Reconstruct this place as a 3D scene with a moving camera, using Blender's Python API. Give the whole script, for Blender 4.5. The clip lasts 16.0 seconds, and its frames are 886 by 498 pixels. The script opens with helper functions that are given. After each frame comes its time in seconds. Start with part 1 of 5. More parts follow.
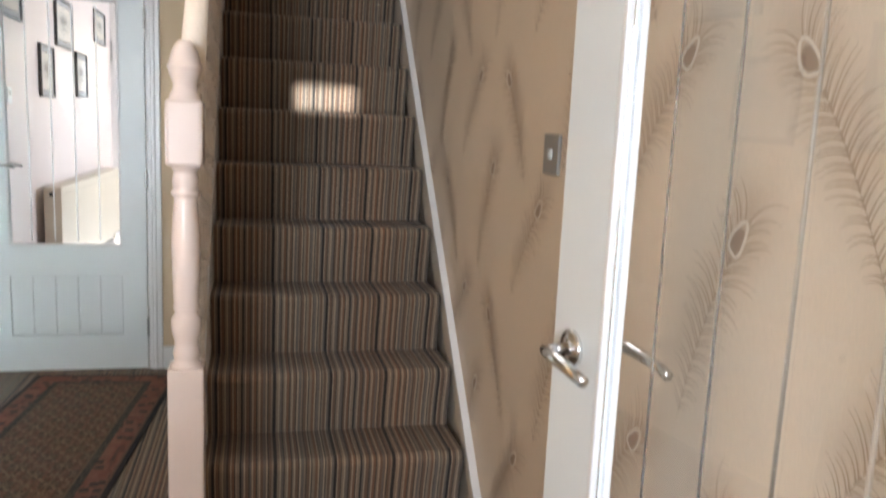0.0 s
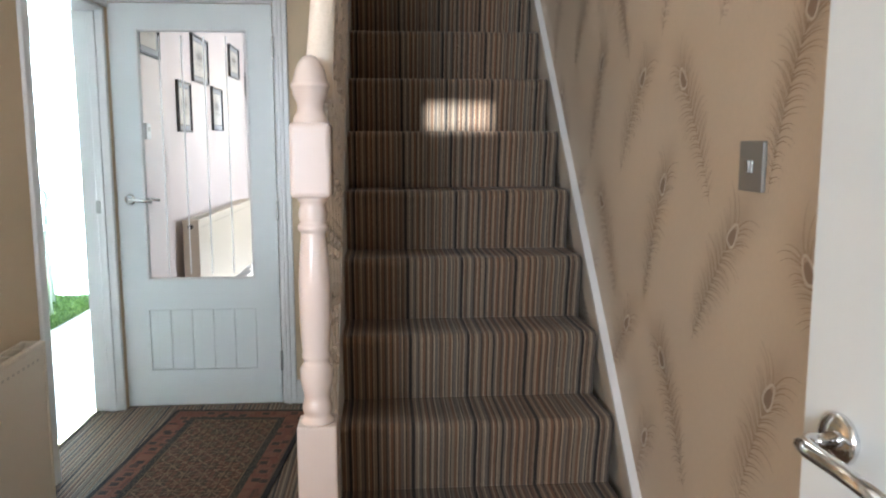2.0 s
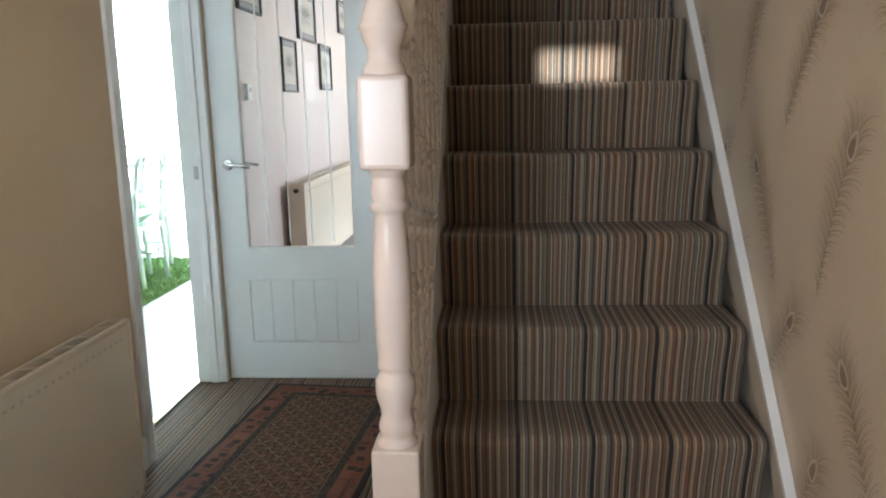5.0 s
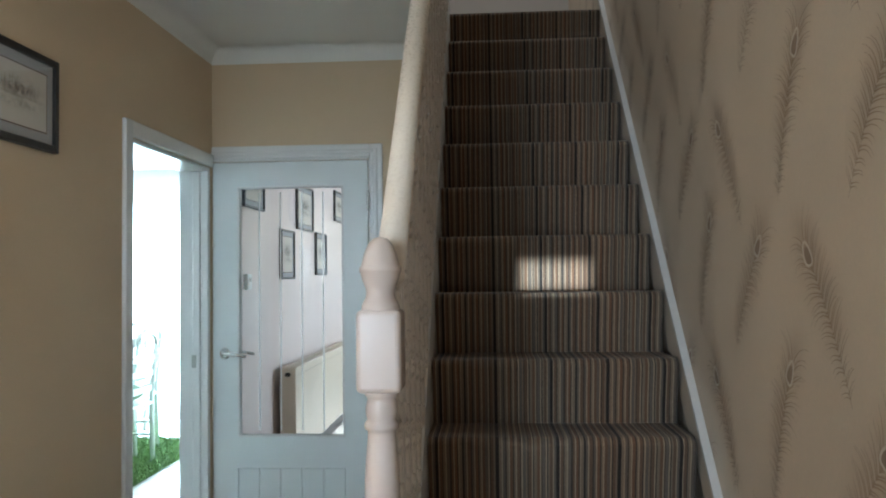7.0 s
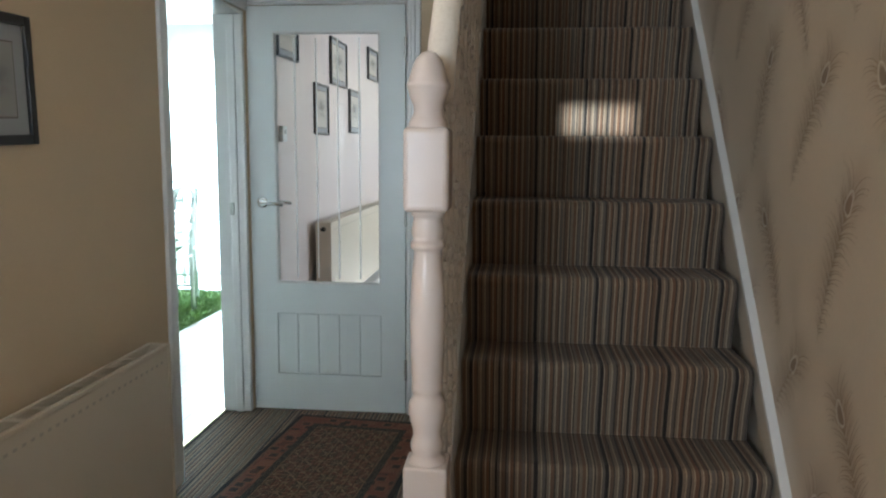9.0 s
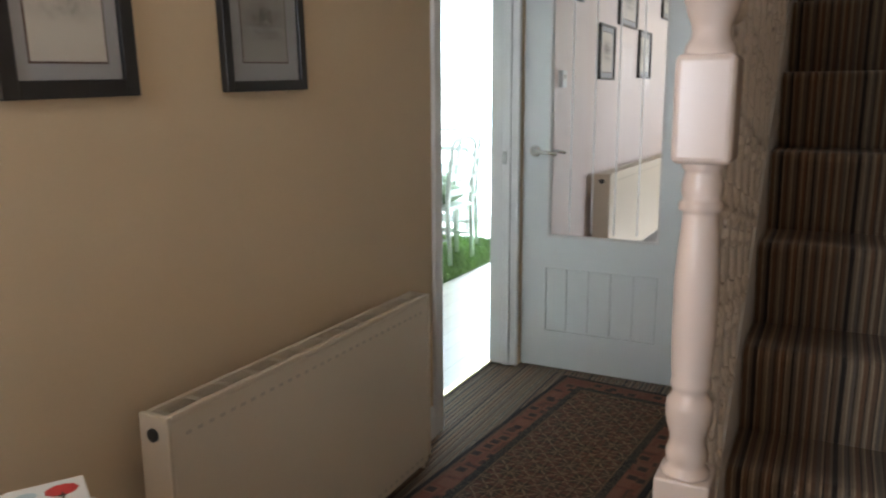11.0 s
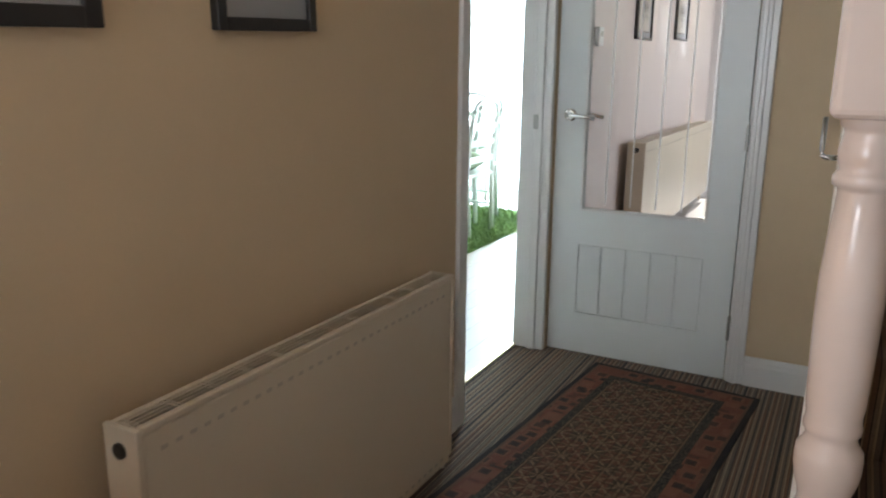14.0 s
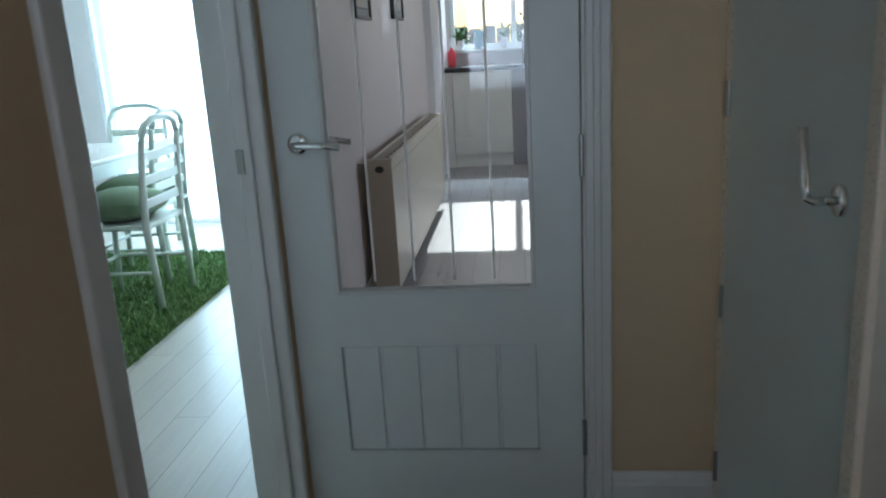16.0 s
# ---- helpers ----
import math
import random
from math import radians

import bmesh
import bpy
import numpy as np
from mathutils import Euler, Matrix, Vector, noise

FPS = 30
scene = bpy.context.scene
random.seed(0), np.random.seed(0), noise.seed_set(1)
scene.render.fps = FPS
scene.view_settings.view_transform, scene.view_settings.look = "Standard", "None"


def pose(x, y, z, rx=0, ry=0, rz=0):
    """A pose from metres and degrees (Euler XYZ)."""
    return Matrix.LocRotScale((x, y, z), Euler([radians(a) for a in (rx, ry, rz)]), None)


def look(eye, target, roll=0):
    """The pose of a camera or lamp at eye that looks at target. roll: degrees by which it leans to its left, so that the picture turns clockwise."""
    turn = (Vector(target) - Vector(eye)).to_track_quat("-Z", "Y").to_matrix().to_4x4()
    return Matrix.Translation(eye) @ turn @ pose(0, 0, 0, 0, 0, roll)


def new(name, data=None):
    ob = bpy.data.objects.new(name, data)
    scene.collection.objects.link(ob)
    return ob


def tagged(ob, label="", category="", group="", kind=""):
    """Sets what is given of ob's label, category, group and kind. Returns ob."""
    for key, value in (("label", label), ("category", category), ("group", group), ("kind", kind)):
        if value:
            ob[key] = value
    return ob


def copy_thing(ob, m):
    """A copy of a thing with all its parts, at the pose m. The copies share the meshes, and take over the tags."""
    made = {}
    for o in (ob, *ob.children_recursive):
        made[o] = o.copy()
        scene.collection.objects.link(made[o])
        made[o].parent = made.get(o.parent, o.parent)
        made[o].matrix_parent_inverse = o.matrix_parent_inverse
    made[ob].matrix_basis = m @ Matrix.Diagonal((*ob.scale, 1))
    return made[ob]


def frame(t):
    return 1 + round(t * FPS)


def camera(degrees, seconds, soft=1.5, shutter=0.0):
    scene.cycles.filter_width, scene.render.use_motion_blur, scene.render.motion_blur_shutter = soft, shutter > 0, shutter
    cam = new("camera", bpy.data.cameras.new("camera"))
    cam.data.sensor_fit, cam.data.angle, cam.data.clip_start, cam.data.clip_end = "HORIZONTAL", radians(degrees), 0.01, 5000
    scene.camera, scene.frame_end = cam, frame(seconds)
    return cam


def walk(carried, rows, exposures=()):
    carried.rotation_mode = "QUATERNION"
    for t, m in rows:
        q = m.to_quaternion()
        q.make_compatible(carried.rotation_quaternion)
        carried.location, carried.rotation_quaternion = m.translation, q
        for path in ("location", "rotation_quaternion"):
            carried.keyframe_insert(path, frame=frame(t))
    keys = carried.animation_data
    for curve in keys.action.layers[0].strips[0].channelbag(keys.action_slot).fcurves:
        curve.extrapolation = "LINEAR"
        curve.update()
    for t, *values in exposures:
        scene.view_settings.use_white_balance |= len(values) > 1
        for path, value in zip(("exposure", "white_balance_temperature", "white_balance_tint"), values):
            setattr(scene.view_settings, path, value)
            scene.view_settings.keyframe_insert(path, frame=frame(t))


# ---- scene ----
cam = camera(60.0, 16.0, soft=2.0, shutter=0.3)
PATH = [
    (0, (-0.108, -0.495, 1.306), (0.369, 1.423, 0.999), 2.6),
    (0.5, (-0.121, -0.507, 1.383), (0.316, 1.444, 1.352), 2.9),
    (1, (-0.139, -0.512, 1.407), (0.234, 1.452, 1.376), 2.1),
    (1.5, (-0.14, -0.43, 1.355), (0.118, 1.549, 1.224), 1.0),
    (2, (-0.121, -0.214, 1.298), (0.034, 1.762, 1.034), -0.1),
    (2.5, (-0.084, 0.007, 1.31), (-0.028, 1.976, 0.962), -0.8),
    (3, (-0.094, 0.232, 1.282), (-0.129, 2.198, 0.915), -1.1),
    (3.5, (-0.116, 0.315, 1.29), (-0.226, 2.27, 0.884), -1.7),
    (5.8, (-0.065, 0.015, 1.304), (-0.22, 1.99, 1.029), -1.2),
    (6, (-0.068, -0.002, 1.336), (-0.209, 1.983, 1.132), -1.3),
    (6.5, (-0.066, -0.025, 1.378), (-0.192, 1.97, 1.344), -0.9),
    (7, (-0.062, -0.036, 1.407), (-0.182, 1.96, 1.478), -0.7),
    (7.5, (-0.061, -0.04, 1.415), (-0.186, 1.955, 1.494), -0.3),
    (8, (-0.062, -0.035, 1.394), (-0.195, 1.961, 1.385), 0.3),
    (8.2, (-0.069, -0.031, 1.375), (-0.202, 1.964, 1.315), 0.4),
    (10.3, (-0.113, 0.148, 1.248), (-0.679, 2.018, 0.821), -0.7),
    (10.5, (-0.099, 0.193, 1.245), (-0.756, 2.037, 0.834), -0.8),
    (11, (-0.096, 0.231, 1.288), (-0.99, 1.978, 0.903), -0.3),
    (11.5, (-0.115, 0.233, 1.303), (-1.186, 1.883, 0.945), 0.4),
    (12, (-0.131, 0.233, 1.3), (-1.294, 1.818, 0.932), 0.9),
    (12.5, (-0.146, 0.24, 1.275), (-1.314, 1.814, 0.875), 0.8),
    (13, (-0.168, 0.255, 1.261), (-1.261, 1.872, 0.821), 0.9),
    (13.5, (-0.216, 0.329, 1.265), (-1.232, 1.987, 0.797), 0.8),
    (14, (-0.281, 0.496, 1.243), (-1.194, 2.213, 0.777), 0.6),
    (14.5, (-0.39, 0.748, 1.249), (-1.148, 2.537, 0.774), 0.8),
    (15, (-0.561, 1.069, 1.248), (-1.169, 2.913, 0.768), 0.1),
    (15.5, (-0.694, 1.376, 1.257), (-1.112, 3.27, 0.771), -1.2),
    (15.8, (-0.763, 1.591, 1.26), (-1.0, 3.511, 0.754), -2.9),
    (16, (-0.791, 1.734, 1.257), (-0.997, 3.658, 0.752), -3.4),
]
EXPOSURES = [(0.0, 1.2, 5950, 8), (1.0, 1.2, 5900, 8), (2.0, 1.15, 5750, 6), (3.5, 0.95, 5900, 6), (6.0, 0.8, 5600, 0), (7.0, 0.5, 5350, -2), (8.0, 0.35, 5350, -3), (10.5, 0.4, 6150, 8), (12.5, 0.08, 6050, 9), (14.0, 0.3, 6150, 9), (15.0, 0.0, 5800, 6), (16.0, -0.85, 5350, 2)]
walk(cam, [(t, look(eye, target, roll)) for t, eye, target, roll in PATH], EXPOSURES)

# ---- world, sun, large lights ----
YF0 = -0.30
world = bpy.data.worlds.new("world")
scene.world = world
world.use_nodes = True
wn = world.node_tree.nodes
bg = wn["Background"]
sky = wn.new("ShaderNodeTexSky")
sky.sky_type = "NISHITA"
sky.sun_disc = False
sky.sun_elevation = radians(29)
sky.sun_rotation = radians(0)
sky.altitude, sky.air_density, sky.dust_density = 50, 1.0, 1.5
bg.inputs["Strength"].default_value = 0.12
world.node_tree.links.new(sky.outputs[0], bg.inputs[0])


def lamp(name, kind, at, target, energy, color=(1, 1, 1), **kw):
    d = bpy.data.lights.new(name, kind)
    d.energy, d.color = energy, color
    for k, v in kw.items():
        if k == "angle":
            d.angle = v
        elif k == "size":
            d.shape = "RECTANGLE"
            d.size, d.size_y = v
        elif k == "soft":
            d.shadow_soft_size = v
        elif k == "spot":
            d.spot_size, d.spot_blend = v
    ob = new(name, d)
    ob.matrix_world = look(at, target)
    return ob


lamp("sun", "SUN", (0, 12, 6), (0, 12 - math.cos(radians(29)), 6 - math.sin(radians(29))), 5.0, (1.0, 0.93, 0.82), angle=radians(0.5))
lamp("kitchen_window_light", "AREA", (-0.6, 10.0, 3.2), (-0.6, 6.0, 0.2), 800, (0.80, 0.92, 1.0), size=(1.6, 1.0))
lamp("dining_window_light", "AREA", (-2.8, 7.95, 1.2), (-2.8, 0, 0.9), 400, (0.74, 0.91, 1.0), size=(2.2, 2.1))
lamp("front_window_light", "AREA", (-1.4, -4.4, 1.5), (-0.2, 2, 1.2), 105, (0.90, 0.94, 1.0), size=(2.2, 1.3))
# added fill for the hall, shining in through an unseen door
lamp("hall_front_fill", "AREA", (-0.86, YF0 - 0.25, 1.45), (-0.86, 3, 1.15), 5.5, (0.90, 0.95, 1.0), size=(0.72, 0.95))
# added fill that brightens the kitchen's left wall, from an unseen side
lamp("kitchen_side_fill", "AREA", (2.55, 6.3, 1.3), (0, 6.3, 1.2), 75, (0.88, 0.94, 1.0), size=(2.0, 1.7))
# added fill for the upper stairs; no fitting hangs there
lamp("landing_fill", "AREA", (0.1, 4.4, 4.5), (0.1, 2.5, 2.5), 8, (1.0, 0.93, 0.85), size=(0.8, 0.8))
# added spot standing in for reflected sun; makes the bright patch on the stairs
lamp("glint", "SPOT", (0.576, -30.0, 0.60), (0.165, 2.52, 1.385), 85000, (1.0, 0.99, 0.97), soft=0.10, spot=(radians(0.9), 0.1))
lamp("table_lamp_bulb", "POINT", (-1.167, 0.627, 0.924), (0, 0, 0), 3.6, (1.0, 0.62, 0.32), soft=0.004)
lamp("hall_ceiling_bulb", "POINT", (-0.62, 1.18, 2.14), (0, 0, 0), 2.2, (1.0, 0.88, 0.76), soft=0.02)


# ---- materials ----
class Mat:
    """A principled material and a short way to wire nodes."""

    def __init__(self, name, color=(0.8, 0.8, 0.8), rough=0.5, metal=0.0, **kw):
        self.m = bpy.data.materials.new(name)
        self.m.use_nodes = True
        self.n, self.l = self.m.node_tree.nodes, self.m.node_tree.links
        self.p = self.n["Principled BSDF"]
        self.set("Base Color", color)
        self.set("Roughness", rough)
        self.set("Metallic", metal)
        for k, v in kw.items():
            self.set(k.replace("_", " "), v)

    def set(self, key, v):
        if isinstance(v, bpy.types.NodeSocket):
            self.l.new(v, self.p.inputs[key])
        elif isinstance(v, tuple):
            self.p.inputs[key].default_value = (*v[:3], 1)
        else:
            self.p.inputs[key].default_value = v

    def node(self, kind, **ins):
        nd = self.n.new(kind)
        for k, v in ins.items():
            key = int(k[1:]) if k[0] == "i" and k[1:].isdigit() else k.replace("_", " ")
            if isinstance(v, bpy.types.NodeSocket):
                self.l.new(v, nd.inputs[key])
            else:
                nd.inputs[key].default_value = v
        return nd

    def math(self, op, a, b=0.0, c=0.0):
        nd = self.n.new("ShaderNodeMath")
        nd.operation = op
        for i, v in enumerate((a, b, c)):
            if isinstance(v, bpy.types.NodeSocket):
                self.l.new(v, nd.inputs[i])
            else:
                nd.inputs[i].default_value = v
        return nd.outputs[0]

    def obj(self):
        return self.n.new("ShaderNodeNewGeometry").outputs["Position"]

    def local(self):
        return self.n.new("ShaderNodeTexCoord").outputs["Object"]

    def xyz(self, vec):
        return self.node("ShaderNodeSeparateXYZ", Vector=vec).outputs

    def noise(self, scale, vec=None, detail=3.0, rough=0.5, stretch=None):
        vec = vec or self.obj()
        if stretch:
            mp = self.n.new("ShaderNodeMapping")
            mp.inputs["Scale"].default_value = stretch
            self.l.new(vec, mp.inputs["Vector"])
            vec = mp.outputs[0]
        return self.node("ShaderNodeTexNoise", Vector=vec, Scale=scale, Detail=detail, Roughness=rough).outputs["Fac"]

    def ramp(self, fac, stops, mode="LINEAR"):
        nd = self.n.new("ShaderNodeValToRGB")
        nd.color_ramp.interpolation = mode
        els = nd.color_ramp.elements
        while len(els) < len(stops):
            els.new(0.5)
        for e, (pos, col) in zip(els, stops):
            e.position = pos
            e.color = (*col, 1) if isinstance(col, tuple) else (col, col, col, 1)
        self.l.new(fac, nd.inputs[0])
        return nd.outputs[0]

    def mix(self, fac, a, b, mode="MIX"):
        nd = self.n.new("ShaderNodeMix")
        nd.data_type, nd.blend_type = "RGBA", mode
        for key, v in ((0, fac), (6, a), (7, b)):
            if isinstance(v, bpy.types.NodeSocket):
                self.l.new(v, nd.inputs[key])
            else:
                nd.inputs[key].default_value = (*v[:3], 1) if isinstance(v, tuple) else v
        return nd.outputs[2]

    def bump(self, height, strength=0.2, dist=0.002):
        nd = self.node("ShaderNodeBump", Height=height, Strength=strength, Distance=dist)
        self.l.new(nd.outputs[0], self.p.inputs["Normal"])
        return self


def painted(name, col, rough=0.45, grain=0.04, bump=0.05, scale=9.0):
    m = Mat(name, col, rough)
    big, fine = m.noise(scale * 0.25), m.noise(scale * 14)
    c = m.mix(m.ramp(big, [(0.3, 0.0), (0.75, 1.0)]), col, tuple(v * (1 - 1.6 * grain) for v in col))
    m.set("Base Color", m.mix(m.ramp(fine, [(0.4, 0.0), (0.9, 0.5)]), c, tuple(v * (1 - 2 * grain) for v in col)))
    m.set("Roughness", m.math("MULTIPLY_ADD", fine, 0.15, rough - 0.07))
    m.bump(fine, bump, 0.001)
    return m.m


M_WALL = painted("wall_paint_cream", (0.64, 0.490, 0.322), 0.75, 0.03, 0.15)
M_KIT = painted("kitchen_wall_paint", (0.70, 0.59, 0.545), 0.45, 0.02, 0.05)
M_PINK = painted("wall_paint_pale", (0.72, 0.68, 0.66), 0.6, 0.03, 0.12)
M_CEIL = painted("ceiling_paint", (0.80, 0.77, 0.71), 0.85, 0.02, 0.15)
M_GLOSS = painted("white_gloss_paint", (0.76, 0.74, 0.72), 0.32, 0.02, 0.05)
M_DOOR = painted("white_door_paint", (0.74, 0.76, 0.75), 0.38, 0.02, 0.06)
M_NEWEL = painted("pinkish_white_gloss", (0.67, 0.56, 0.50), 0.22, 0.02, 0.03)
M_RAIL = painted("cream_gloss", (0.76, 0.66, 0.55), 0.28, 0.02, 0.03)
M_CARVE = painted("carved_panel_paint", (0.82, 0.75, 0.68), 0.35, 0.02, 0.03)
M_RAD = painted("radiator_enamel", (0.66, 0.565, 0.44), 0.3, 0.02, 0.02)
M_BLACKF = painted("black_frame_wood", (0.018, 0.016, 0.016), 0.35, 0.1, 0.1)
M_MOUNT = painted("grey_mount_board", (0.36, 0.345, 0.34), 0.8, 0.03)
M_CHROME = Mat("chrome", (0.78, 0.78, 0.78), 0.12, 1.0).m
M_STEEL = Mat("brushed_steel", (0.42, 0.41, 0.38), 0.35, 1.0).m
M_PLATE = Mat("satin_steel_plate", (0.30, 0.29, 0.265), 0.5, 0.35).m
M_DARK = Mat("dark_plastic", (0.02, 0.02, 0.02), 0.4).m
M_WHITEPL = painted("white_plastic", (0.75, 0.75, 0.73), 0.35, 0.02, 0.02)
M_GREENC = painted("pale_green_furniture_paint", (0.70, 0.76, 0.69), 0.4, 0.03)
M_CUSH = painted("green_cushion_cloth", (0.20, 0.27, 0.16), 0.9, 0.12, 0.4)


def glass(name, rough=0.0, tint=(1, 1, 1)):
    m = Mat(name, tint, rough, IOR=1.45, Transmission_Weight=1.0)
    return m.m


M_GLASS = glass("clear_glass")


def carpet():
    m = Mat("striped_carpet", (0.1, 0.08, 0.07), 0.95)
    x = m.xyz(m.obj())[0]
    turn = m.math("DIVIDE", m.math("ADD", x, 3.023), 0.165)
    u = m.math("FRACT", turn)
    odd = m.math("MODULO", m.math("FLOOR", turn), 2.0)
    kinds = {"d": (0.022, 0.018, 0.016), "b": (0.130, 0.083, 0.054), "g": (0.128, 0.105, 0.083), "p": (0.34, 0.265, 0.18), "r": (0.150, 0.085, 0.050), "t": (0.195, 0.150, 0.105), "n": (0.046, 0.035, 0.028)}
    rows = ("d52 t36 p18 g40 n16 t30 p18 r46 n16 t26 p18 b44 n18 p20 g44 t24 n16 b48 p18 n18 t40 r46 p18 n14 g50 p18 n18 t24 b44 p16 g36",
            "d44 p16 b38 n14 t34 p16 g46 n22 b30 p18 r36 n16 p16 t40 d26 g34 p18 b46 n16 g30 p18 r42 n14 t28 p16 b40 g44 p18 n20 b36 t30")
    ramps = []
    for row in rows:
        row = row.split()
        unit = 1.0 / sum(int(w[1:]) for w in row)
        stops, pos = [], 0.0
        for w in row:
            stops.append((pos, kinds[w[0]]))
            pos += int(w[1:]) * unit
        ramps.append(m.ramp(u, stops, "CONSTANT"))
    c = m.mix(odd, *ramps)
    broad = m.noise(5.5, stretch=(1, 0.02, 0.02), detail=1)
    c = m.mix(m.ramp(broad, [(0.38, 0.0), (0.62, 0.5)]), c, m.mix(1.0, c, (1.10, 0.86, 0.70), "MULTIPLY"))
    loops = m.noise(420, detail=1)
    c = m.mix(0.55, c, m.mix(1.0, c, m.ramp(loops, [(0.3, 0.6), (0.7, 1.25)]), "MULTIPLY"))
    rib = m.math("SINE", m.math("MULTIPLY", x, 1150.0))
    m.set("Base Color", c)
    m.p.inputs["Sheen Weight"].default_value = 0.08
    m.bump(m.math("ADD", m.math("MULTIPLY", rib, 0.3), loops), 0.5, 0.002)
    return m.m


M_CARPET = carpet()


# ---- mesh helpers ----
def part(name, bm, material, parent=None, label="", smooth=False, **tags):
    me = bpy.data.meshes.new(name)
    bmesh.ops.recalc_face_normals(bm, faces=bm.faces)
    bm.to_mesh(me)
    bm.free()
    for mt in (material if isinstance(material, (list, tuple)) else [material]):
        me.materials.append(mt)
    ob = new(name, me)
    if smooth:
        for p in me.polygons:
            p.use_smooth = True
    if parent:
        ob.parent = parent
    tagged(ob, label, **tags)
    return ob


def thing(name, label, category, group="", at=(0, 0, 0), rz=0.0):
    ob = new(name)
    ob.empty_display_size = 0.05
    ob.matrix_world = pose(*at, 0, 0, rz)
    return tagged(ob, label, category, group)


def add_box(bm, lo, hi, bevel=0.0, m=None, seg=2):
    vs = [bm.verts.new((x, y, z)) for x in (lo[0], hi[0]) for y in (lo[1], hi[1]) for z in (lo[2], hi[2])]
    fs = [bm.faces.new([vs[i] for i in q]) for q in ((0, 1, 3, 2), (4, 6, 7, 5), (0, 4, 5, 1), (2, 3, 7, 6), (0, 2, 6, 4), (1, 5, 7, 3))]
    if bevel:
        es = list({e for f in fs for e in f.edges})
        r = bmesh.ops.bevel(bm, geom=es, offset=bevel, segments=seg, affect="EDGES", profile=0.5)
        vs = list({v for f in r["faces"] for v in f.verts} | {v for v in vs if v.is_valid})
    if m is not None:
        bmesh.ops.transform(bm, matrix=m, verts=[v for v in vs if v.is_valid])
    return vs


def box(lo, hi, bevel=0.0, m=None, seg=2):
    bm = bmesh.new()
    add_box(bm, lo, hi, bevel, m, seg)
    return bm


def boxes(lst, bevel=0.0):
    bm = bmesh.new()
    for lo, hi in lst:
        add_box(bm, lo, hi, bevel)
    return bm


def add_lathe(bm, prof, seg=28, m=None, closed=False):
    rings = []
    for r, z in prof:
        rings.append([bm.verts.new((r * math.cos(2 * math.pi * i / seg), r * math.sin(2 * math.pi * i / seg), z)) for i in range(seg)])
    for a, b in zip(rings, rings[1:]):
        for i in range(seg):
            bm.faces.new((a[i], a[(i + 1) % seg], b[(i + 1) % seg], b[i]))
    bm.faces.new(rings[0][::-1])
    bm.faces.new(rings[-1])
    if m is not None:
        bmesh.ops.transform(bm, matrix=m, verts=[v for r in rings for v in r])


def add_tube(bm, pts, rad, seg=10, closed=False):
    pts = [Vector(p) for p in pts]
    rings = []
    n = len(pts)
    for i, p in enumerate(pts):
        d = (pts[min(i + 1, n - 1)] - pts[max(i - 1, 0)]).normalized()
        up = Vector((0, 0, 1)) if abs(d.z) < 0.9 else Vector((0, 1, 0))
        a = d.cross(up).normalized()
        b = d.cross(a)
        r = rad[i] if isinstance(rad, (list, tuple)) else rad
        rings.append([bm.verts.new(p + a * r * math.cos(2 * math.pi * k / seg) + b * r * math.sin(2 * math.pi * k / seg)) for k in range(seg)])
    for a, b in zip(rings, rings[1:]):
        for k in range(seg):
            bm.faces.new((a[k], a[(k + 1) % seg], b[(k + 1) % seg], b[k]))
    bm.faces.new(rings[0][::-1])
    bm.faces.new(rings[-1])


def add_prism(bm, poly, axis, lo, hi):
    """A polygon given in the two other axes, drawn out along axis from lo to hi."""
    def put(p, w):
        return {"x": (w, p[0], p[1]), "y": (p[0], w, p[1]), "z": (p[0], p[1], w)}[axis]
    a = [bm.verts.new(put(p, lo)) for p in poly]
    b = [bm.verts.new(put(p, hi)) for p in poly]
    bm.faces.new(a)
    bm.faces.new(b[::-1])
    for i in range(len(poly)):
        j = (i + 1) % len(poly)
        bm.faces.new((a[i], b[i], b[j], a[j]))


def prism(poly, axis, lo, hi):
    bm = bmesh.new()
    add_prism(bm, poly, axis, lo, hi)
    return bm


# ---- the plan ----
XW, XR = -1.41, 0.515          # hall's left wall and right wall
YF, YK = -0.20, 3.63          # doorway to the front room, kitchen wall
HC = 2.53                     # hall ceiling
RISE, GO, Y1 = 0.193, 0.180, 1.353
XK = -1.465                    # kitchen's left wall
XL, XS = -0.238, 0.486        # the carpeted flight's sides
NSTEP = 14
KF = 0.17                     # kitchen floor
TOP = RISE * NSTEP


def nose(n):
    return Y1 + GO * (n - 1), RISE * n


S = dict(kind="structure")


def wall(name, blocks, mat=M_WALL, label="", **kw):
    return part(name, boxes(blocks), mat, None, label, **S)


# floors
part("floor_hall", box((XW - 0.14, YF, -0.1), (XR + 0.1, YK + 0.10, 0)), M_CARPET, None, "striped grey and brown loop-pile carpet in the hall", **S)


